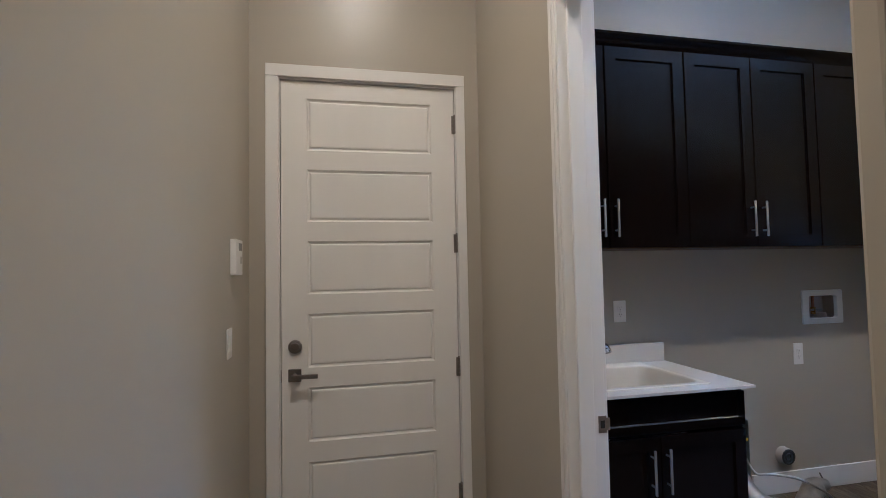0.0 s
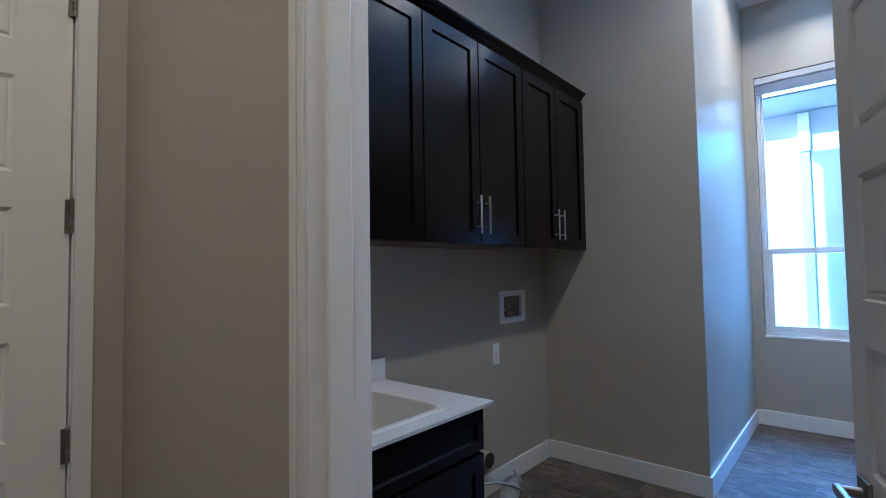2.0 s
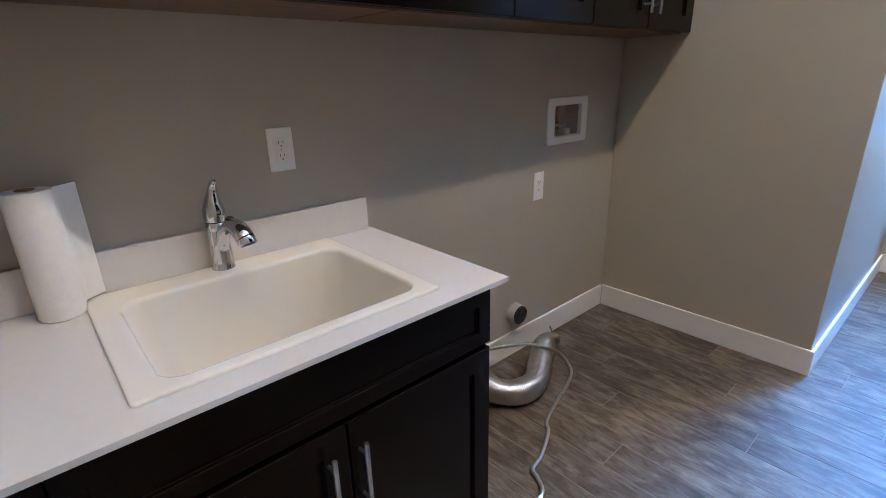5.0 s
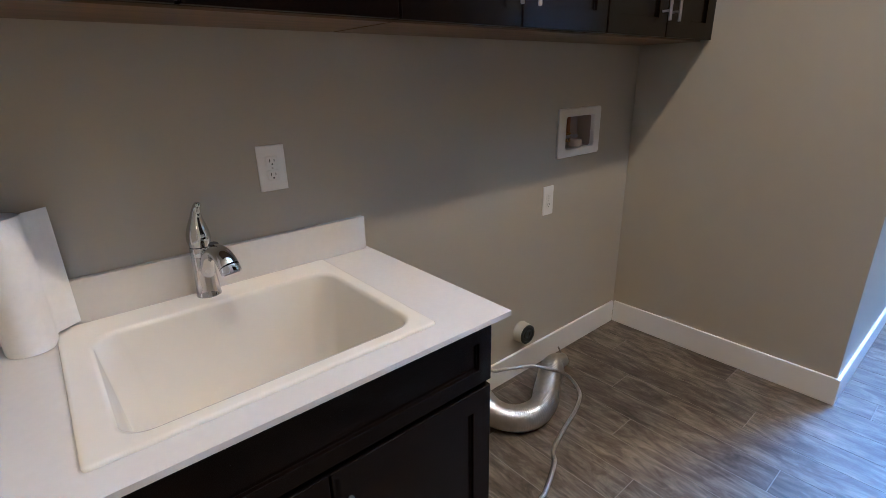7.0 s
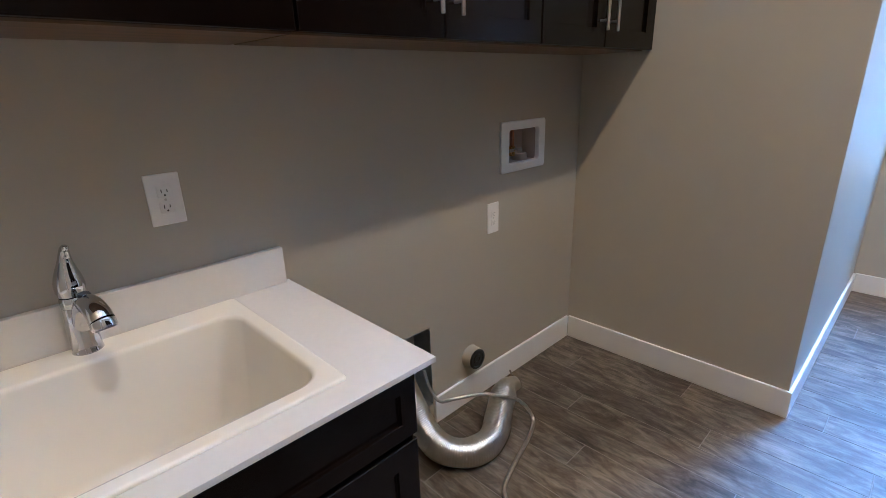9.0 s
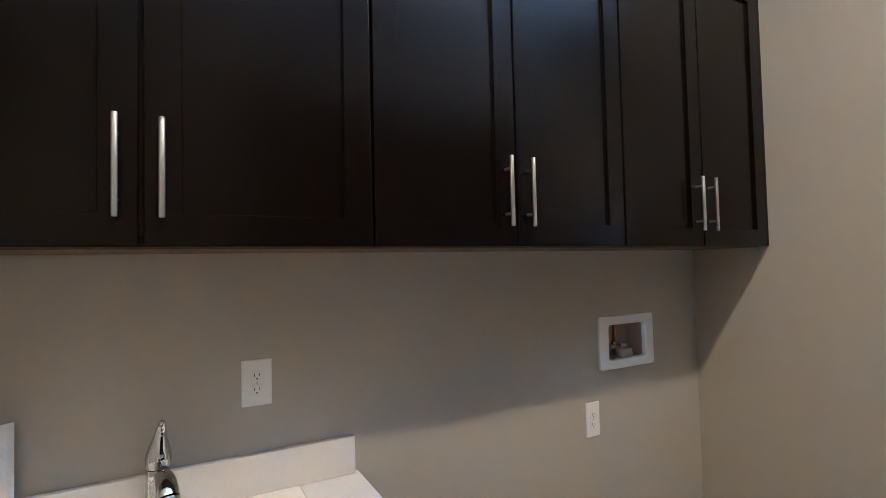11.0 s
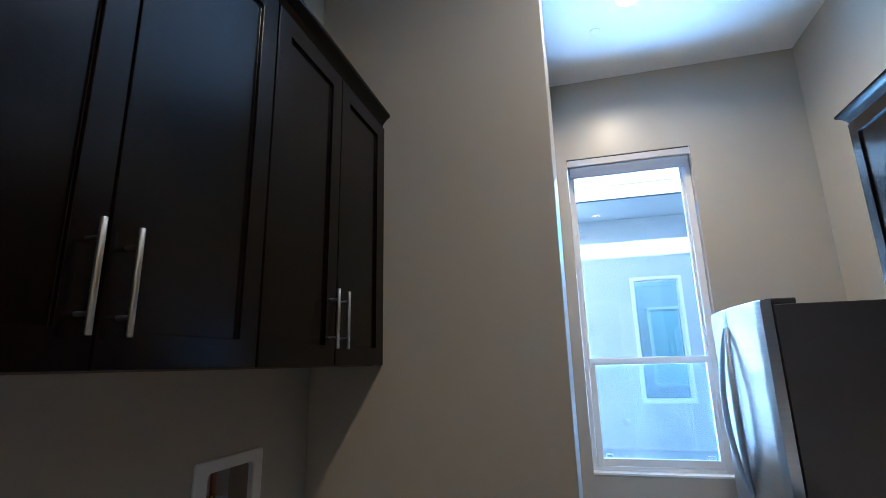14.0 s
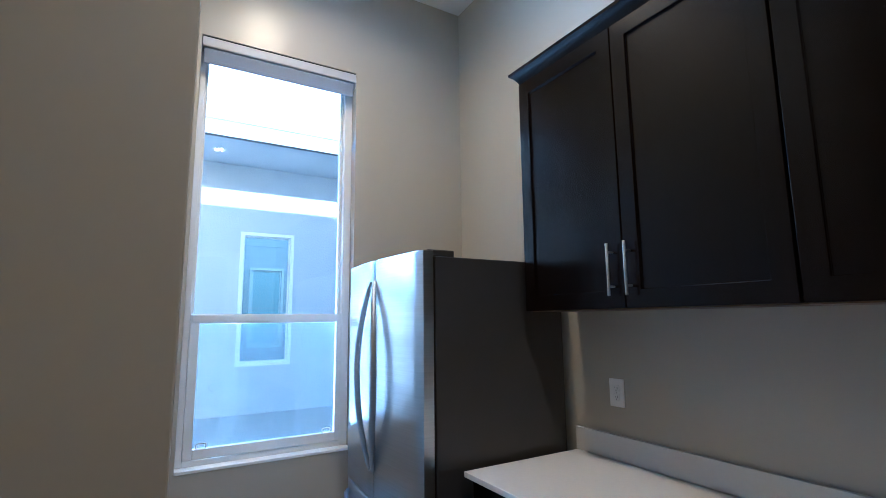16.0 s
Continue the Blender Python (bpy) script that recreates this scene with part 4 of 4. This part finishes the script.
tube(bm, [(2.775, NORTH + 0.100, 0.335), (2.775, NORTH + 0.020, 0.335)], 0.011, 14)
tube(bm, [(2.775, NORTH + 0.025, 0.335), (2.775, NORTH + 0.005, 0.300)], 0.010, 12)
part("body", bm, BRASS, gv, "", 40)
part("lever", boxes((2.745, 2.808, NORTH - 0.008, NORTH + 0.004, 0.345, 0.362), bevel=0.003), YELLOW, gv, "yellow lever")


def ribbed(path, r, pitch, depth):
    bm = bmesh.new()
    pts = smooth_path(path, 10)
    fine = [pts[0]]
    for a, b in zip(pts, pts[1:]):
        n = max(1, int((b - a).length / (pitch / 4)))
        fine += [a.lerp(b, (k + 1) / n) for k in range(n)]
    total = sum((b - a).length for a, b in zip(fine, fine[1:]))
    dist, radii = 0.0, []
    for i, p in enumerate(fine):
        if i:
            dist += (p - fine[i - 1]).length
        radii.append((r if dist < total - 0.10 else r * (1 - 0.45 * (dist - total + 0.10) / 0.10)) + depth * math.sin(2 * math.pi * dist / pitch) + 0.0012 * math.sin(dist * 37.0))
    return tube(bm, fine, radii, 22)


DUCT = [(2.655, 3.130, 0.375), (2.655, 3.070, 0.270), (2.658, 2.985, 0.150), (2.672, 2.895, 0.078), (2.725, 2.815, 0.060), (2.810, 2.780, 0.059), (2.900, 2.800, 0.060), (2.985, 2.850, 0.072), (3.070, 2.895, 0.095), (3.130, 2.915, 0.108), (3.185, 2.905, 0.110)]
solo("flexible_duct", ribbed(DUCT, 0.0565, 0.0085, 0.0009), FOIL, "crumpled silver foil dryer duct bent on the floor", "duct", smooth=60)
ct = thing("duct_clip", (3.19, 2.93, 0.0), "thin dark metal strap end beside the duct", "strap")
part("strap", tube(bmesh.new(), [(3.205, 2.955, 0.004), (3.200, 2.945, 0.060), (3.185, 2.925, 0.130), (3.165, 2.930, 0.172)], 0.004, 8), DKNICKEL, ct, "", 40)
bm = bmesh.new()
HOSE = [(2.775, 3.085, 0.292), (2.772, 3.050, 0.225), (2.783, 3.000, 0.176), (2.830, 2.952, 0.188), (2.940, 2.902, 0.178), (2.990, 2.860, 0.162), (3.080, 2.830, 0.113), (3.122, 2.800, 0.060), (3.121, 2.762, 0.012), (3.020, 2.715, 0.009), (2.900, 2.680, 0.009), (2.790, 2.645, 0.009), (2.735, 2.620, 0.009), (2.695, 2.582, 0.009), (2.570, 2.523, 0.009), (2.492, 2.502, 0.012), (2.476, 2.470, 0.010), (2.445, 2.422, 0.009), (2.405, 2.404, 0.009)]
hs = thing("gas_hose", (2.78, 3.05, 0.0), "thin grey braided connector hose trailing on the floor", "hose")
part("hose", tube(bm, smooth_path(HOSE, 7), 0.0075, 10), BRAID, hs, "", 50)
bm = bmesh.new()
tube(bm, [(2.412, 2.407, 0.011), (2.380, 2.394, 0.011)], 0.0105, 6)
part("end_nut", bm, NICKEL, hs, "steel end nut", 30)

# drain stub on the wall
ds = thing("drain_stub", (3.061, NORTH, 0.236), "short wall-coloured drain pipe stub with a black rubber cap", "pipe")
bm = bmesh.new()
lathe(bm, 3.061, NORTH, 0.236, [(0.053, -0.0005), (0.051, -0.004), (0.0495, -0.042), (0.047, -0.045), (0.042, -0.045)], 28, "y")
part("pipe", bm, GREIGE, ds, "", 35)
bm = bmesh.new()
lathe(bm, 3.061, NORTH, 0.236, [(0.0475, -0.0452), (0.0475, -0.051), (0.044, -0.054), (0.037, -0.054), (0.035, -0.047), (0.025, -0.047), (0.023, -0.052), (0.014, -0.052), (0.012, -0.048), (0.002, -0.048)], 28, "y")
part("rubber_cap", bm, RUBBER, ds, "black rubber cap", 35)

# ---- south counter ----
base_unit(3.548, 4.686, [(4.118, 4.684), (3.550, 4.116)], 0.845, S0, 1, 0.866, (4.180, 4.054), (0.388, 0.592), [(4.118, 4.684), (3.550, 4.116)], "base cabinets", "dark espresso shaker base cabinet under the counter")
base_unit(2.400, 3.546, [(2.974, 3.544), (2.402, 2.972)], 0.845, S0, 1, 0.866, (3.036, 2.910), (0.388, 0.592), [(2.974, 3.544), (2.402, 2.972)], "base cabinets", "dark espresso shaker base cabinet under the counter")
base_unit(1.262, 2.398, [(1.831, 2.396), (1.264, 1.829)], 0.845, S0, 1, 0.866, (1.893, 1.767), (0.388, 0.592), [(1.831, 2.396), (1.264, 1.829)], "base cabinets", "dark espresso shaker base cabinet under the counter")
sc = thing("worktop", (3.0, 0.54, 0.861), "white quartz counter with a low backsplash beside the fridge", "worktop")
part("slab", boxes((WEST + 0.001, 4.706, S0, 0.876, 0.8665, 0.890), bevel=0.003), QUARTZ, sc)
part("backsplash", boxes((WEST + 0.001, 4.706, S0, S0 + 0.020, 0.8905, 0.998), bevel=0.002), QUARTZ, sc)

# ---- refrigerator ----
FR0, FR1, FRB = 4.752, 5.662, 0.990
fr = thing("refrigerator", (5.207, 0.62, 0.0), "stainless french-door refrigerator with curved handles and dark grey sides", "refrigerator")
part("body", boxes((FR0, FR1, 0.235, FRB - 0.010, 0.03, 1.800), bevel=0.004), FRSIDE, fr, "dark grey textured body")
part("base_grille", boxes((FR0 + 0.02, FR1 - 0.02, 0.30, FRB - 0.03, 0.0, 0.029)), DARK, fr)


def bowed(x0, x1, z0, z1, yb, depth, xc, half):
    """A door whose front bows outwards about the middle of the fridge."""
    n, loops = 14, []
    for k in range(n + 1):
        x = x0 + (x1 - x0) * k / n
        yf = yb + depth + 0.034 * (1 - ((x - xc) / half) ** 2)
        e = min(x - x0, x1 - x, 0.012) / 0.012
        yf -= 0.010 * (1 - math.sqrt(max(0.0, 1 - (1 - e) ** 2)))
        loops.append([(x, yb, z0), (x, yf - 0.006, z0), (x, yf, z0 + 0.006), (x, yf, z1 - 0.006), (x, yf - 0.006, z1), (x, yb, z1)])
    return rings(bmesh.new(), loops, True, True, True)


XC, HALF = (FR0 + FR1) / 2, (FR1 - FR0) / 2
for a, b, sgn in ((FR0, XC - 0.002, 1), (XC + 0.002, FR1, -1)):
    d = part("door", bowed(a, b, 0.668, 1.824, FRB, 0.060, XC, HALF), STEEL, fr, "brushed stainless door", 50)
    bm = bmesh.new()
    hx = XC - sgn * 0.020
    pts, rad = [], []
    for k in range(25):
        t = k / 24
        arch = math.sin(math.pi * t)
        pts.append((hx - sgn * 0.088 * arch, FRB + 0.096 + 0.042 * arch ** 0.7, 0.800 + 0.915 * t))
        rad.append(0.0115 + 0.006 * arch)
    tube(bm, pts, rad, 14)
    part("handle", bm, STEEL, d, "curved stainless handle", 60)
dr = part("freezer_drawer", bowed(FR0, FR1, 0.060, 0.660, FRB, 0.060, XC, HALF), STEEL, fr, "brushed stainless freezer drawer", 50)
bm = bmesh.new()
pts, rad = [], []
for k in range(25):
    t = k / 24
    arch = math.sin(math.pi * t)
    pts.append((FR0 + 0.06 + (FR1 - FR0 - 0.12) * t, FRB + 0.070 + 0.075 * arch ** 0.6, 0.600 - 0.02 * arch))
    rad.append(0.0115 + 0.004 * arch)
part("handle", tube(bm, pts, rad, 14), STEEL, dr, "curved stainless handle", 60)
part("hinge_cover", boxes((FR0 + 0.012, FR0 + 0.10, 0.872, FRB + 0.02, 1.8005, 1.832), bevel=0.006), FRSIDE, fr)
part("hinge_cover", boxes((FR1 - 0.10, FR1 - 0.012, 0.872, FRB + 0.02, 1.8005, 1.832), bevel=0.006), FRSIDE, fr)
part("badge", boxes((4.838, 4.872, FRB + 0.0688, FRB + 0.0712, 1.772, 1.784)), GREYPL, fr, "small grey badge")


# ---- ceiling lights ----
def downlight(x, y, watts, z=TOP, size=0.14, lens=LENS):
    lt = thing("recessed_downlight", (x, y, z), "round white recessed ceiling downlight, switched on", "ceiling light", "ceiling downlights")
    bm = bmesh.new()
    loops = []
    for r, h in ((0.092, -0.0005), (0.090, -0.004), (0.074, -0.005), (0.068, -0.0015)):
        loops.append([(x + r * math.cos(2 * math.pi * k / 32), y + r * math.sin(2 * math.pi * k / 32), z + h) for k in range(32)])
    part("trim_ring", rings(bm, loops), PLASTIC, lt, "", 40)
    part("lens", lathe(bmesh.new(), x, y, z, [(0.067, -0.0008), (0.067, -0.0014)], 32), lens, lt, "glowing lens")
    if watts:
        d = bpy.data.lights.new("downlight", "AREA")
        d.shape, d.size, d.energy, d.color, d.spread = "DISK", size, watts, LAMP, radians(150)
        new("downlight_lamp", d).matrix_world = look((x, y, z - 0.012), (x, y, 0))


# the last one, in the lobby, is an unseen fitting added as fill
for x, y, w in ((1.99, 1.46, CANS[0]), (3.44, 1.43, CANS[1]), (4.84, 1.46, CANS[2]), (0.45, 1.55, CANS[3]), (0.45, -0.9, CANS[4])):
    downlight(x, y, w)
sc_ = thing("sprinkler_cover", (5.107, 1.650, TOP), "small round white sprinkler cover plate on the ceiling", "sprinkler")
part("plate", lathe(bmesh.new(), 5.107, 1.650, TOP, [(0.036, -0.004), (0.036, -0.007), (0.030, -0.009), (0.004, -0.0095)], 28), PLASTIC, sc_, "", 35)
part("gap_ring", lathe(bmesh.new(), 5.107, 1.650, TOP, [(0.031, -0.0005), (0.031, -0.0038)], 24), DARK, sc_)

# ---- outside ----
solo("ground", boxes((-60, 120, -90, 90, -0.45, -0.14)), GRAVEL, "tan gravel side yard", kind="structure")
# emitting panel added far off to whiten the sky above the neighbour's roof
solo("backdrop_sky_haze", boxes((70.0, 70.2, -120, 120, -2.0, 75.0)), glowing("sky_haze", (0.80, 0.90, 1.0), HAZE), "glowing backdrop panel standing in for the bright open sky", kind="structure")
REFLECT = simple("reflecting_low_e_glass", (0.31, 0.385, 0.40), 0.02, 1.0, vary=0.01)
w2 = thing("window_2", (EAST + 0.09, -0.97, 0.78), "tall white vinyl window of the next room with a pale opaque pane", "window")
tagged(w2, kind="structure")
part("outer_trim", frame4(EAST + 0.1605, EAST + 0.19, -1.50, -0.44, 0.70, 3.22, 0.08, 0.08, 0.08, 0.08), TRIM, w2)
part("window_frame", frame4(EAST + 0.07, EAST + 0.13, -1.418, -0.522, 0.782, 3.138, 0.04, 0.04, 0.04, 0.04), VINYL, w2)
part("meeting_rail", boxes((EAST + 0.075, EAST + 0.125, -1.377, -0.563, 1.52, 1.56), bevel=0.002), VINYL, w2)
# opaque pale pane, lightened so the glass looks bright in the neighbour's reflection
part("pane", boxes((EAST + 0.09, EAST + 0.094, -1.38, -0.56, 0.82, 3.10)), simple("pale_opaque_pane", (0.52, 0.62, 0.64), 0.12, vary=0.04, scale=3.0, coat=0.6), w2, "opaque pane coloured pale to stand in for brighter glass")

OX = 12.5
SOF, EAVE = 4.466, 1.50
nb = thing("neighbour_house", (OX, 0, -0.14), "light stucco neighbour house with a deep eave and a tall window", "house")
OW = (-0.215, 0.765, 0.71, 3.19)
part("wall", holed("x", OX, OX + 0.3, -9.0, 9.0, -0.14, SOF - 0.001, [(OW[0] + 0.06, OW[1] - 0.06, OW[2] + 0.06, OW[3] - 0.06)]), STUCCO, nb)
part("soffit", boxes((OX - EAVE, OX + 0.3, -9.0, 9.0, SOF, SOF + 0.03)), STUCCO, nb, "smooth painted soffit")
part("fascia", boxes((OX - EAVE - 0.04, OX - EAVE - 0.001, -9.0, 9.0, SOF - 0.012, SOF + 0.22), bevel=0.004), TRIM, nb)
# drip edge strip in near black, so sun leaves it a shadow line
part("drip_edge_shadow", boxes((OX - EAVE - 0.046, OX - EAVE - 0.002, -9.0, 9.0, SOF - 0.036, SOF - 0.0125)), DARK, nb, "thin drip edge, blackened to stand in for a recessed shadow line")
part("roof", boxes((OX - EAVE - 0.039, OX + 6.0, -9.2, 9.2, SOF + 0.221, SOF + 0.26)), ROOFM, nb, "grey roof edge")
w = part("window", frame4(OX - 0.030, OX + 0.02, *OW, 0.065, 0.065, 0.065, 0.065, 0.004), TRIM, nb, "white trimmed window")
part("sash", frame4(OX + 0.05, OX + 0.09, OW[0] + 0.061, OW[1] - 0.061, OW[2] + 0.061, OW[3] - 0.061, 0.03, 0.03, 0.03, 0.03), VINYL, w)
part("rail", boxes((OX + 0.05, OX + 0.09, OW[0] + 0.092, OW[1] - 0.092, 1.50, 1.545)), VINYL, w)
part("pane", boxes((OX + 0.068, OX + 0.074, OW[0] + 0.09, OW[1] - 0.09, OW[2] + 0.09, OW[3] - 0.09)), REFLECT, w, "reflecting glass")
# the downspout's shade is put into this darker grey-green colour
GUTTER = simple("shaded_downspout_paint", (0.24, 0.30, 0.31), 0.5, vary=0.06)
part("downspout", boxes((OX - 0.10, OX - 0.015, 1.925 - 0.08, 1.925 + 0.08, -0.10, 3.64), bevel=0.012), GUTTER, nb, "downspout coloured grey-green as if in shade")
part("conductor_head", boxes((OX - 0.17, OX - 0.005, 1.925 - 0.095, 1.925 + 0.095, 3.64, 4.40), bevel=0.02), VINYL, nb, "pale conductor head")
bm = bmesh.new()
lathe(bm, OX, 1.10, 0.37, [(0.07, -0.001), (0.07, -0.03), (0.05, -0.04)], 16, "x")
part("wall_vent", bm, STUCCO, nb, "small round wall vent", 40)

# ---- floor planks ----
PW, PL, GAP = 0.149, 1.219, 0.0030
SHARED = {}


def plank(x0, x1, y0, y1):
    key = (round(x1 - x0, 4), round(y1 - y0, 4))
    if key not in SHARED:
        w_, l_ = key
        bm = bmesh.new()
        c = 0.0009
        rings(bm, [[(0, 0, -0.006), (w_, 0, -0.006), (w_, l_, -0.006), (0, l_, -0.006)], [(0, 0, -c), (w_, 0, -c), (w_, l_, -c), (0, l_, -c)], [(c, c, 0), (w_ - c, c, 0), (w_ - c, l_ - c, 0), (c, l_ - c, 0)]], True, False, True)
        SHARED[key] = mesh_of("plank", bm, PLANK)
    ob = new("plank", SHARED[key])
    ob.parent = floor
    ob.location = (x0, y0, 0)


def lay(x0, x1, y0, y1, shift, stagger=0.426):
    i, x = 0, x0
    while x < x1 - 0.01:
        xe = min(x + PW, x1)
        y = y0 - PL * ((stagger * i + shift) % 1.0)
        while y < y1:
            a, b = max(y, y0), min(y + PL, y1)
            if b - a > 0.02:
                plank(x + GAP / 2, xe - GAP / 2, a + GAP / 2, b - GAP / 2)
            y += PL
        x += PW
        i += 1


lay(1.068, EAST - 0.001, SOUTH + 0.001, NORTH - 0.001, 0.554)
lay(HALL_L + 0.001, 1.068, SOUTH, DOOR_Y, 0.6)
lay(HALL_L + 0.001, 2.199, -2.599, SOUTH - 0.122, 0.1)
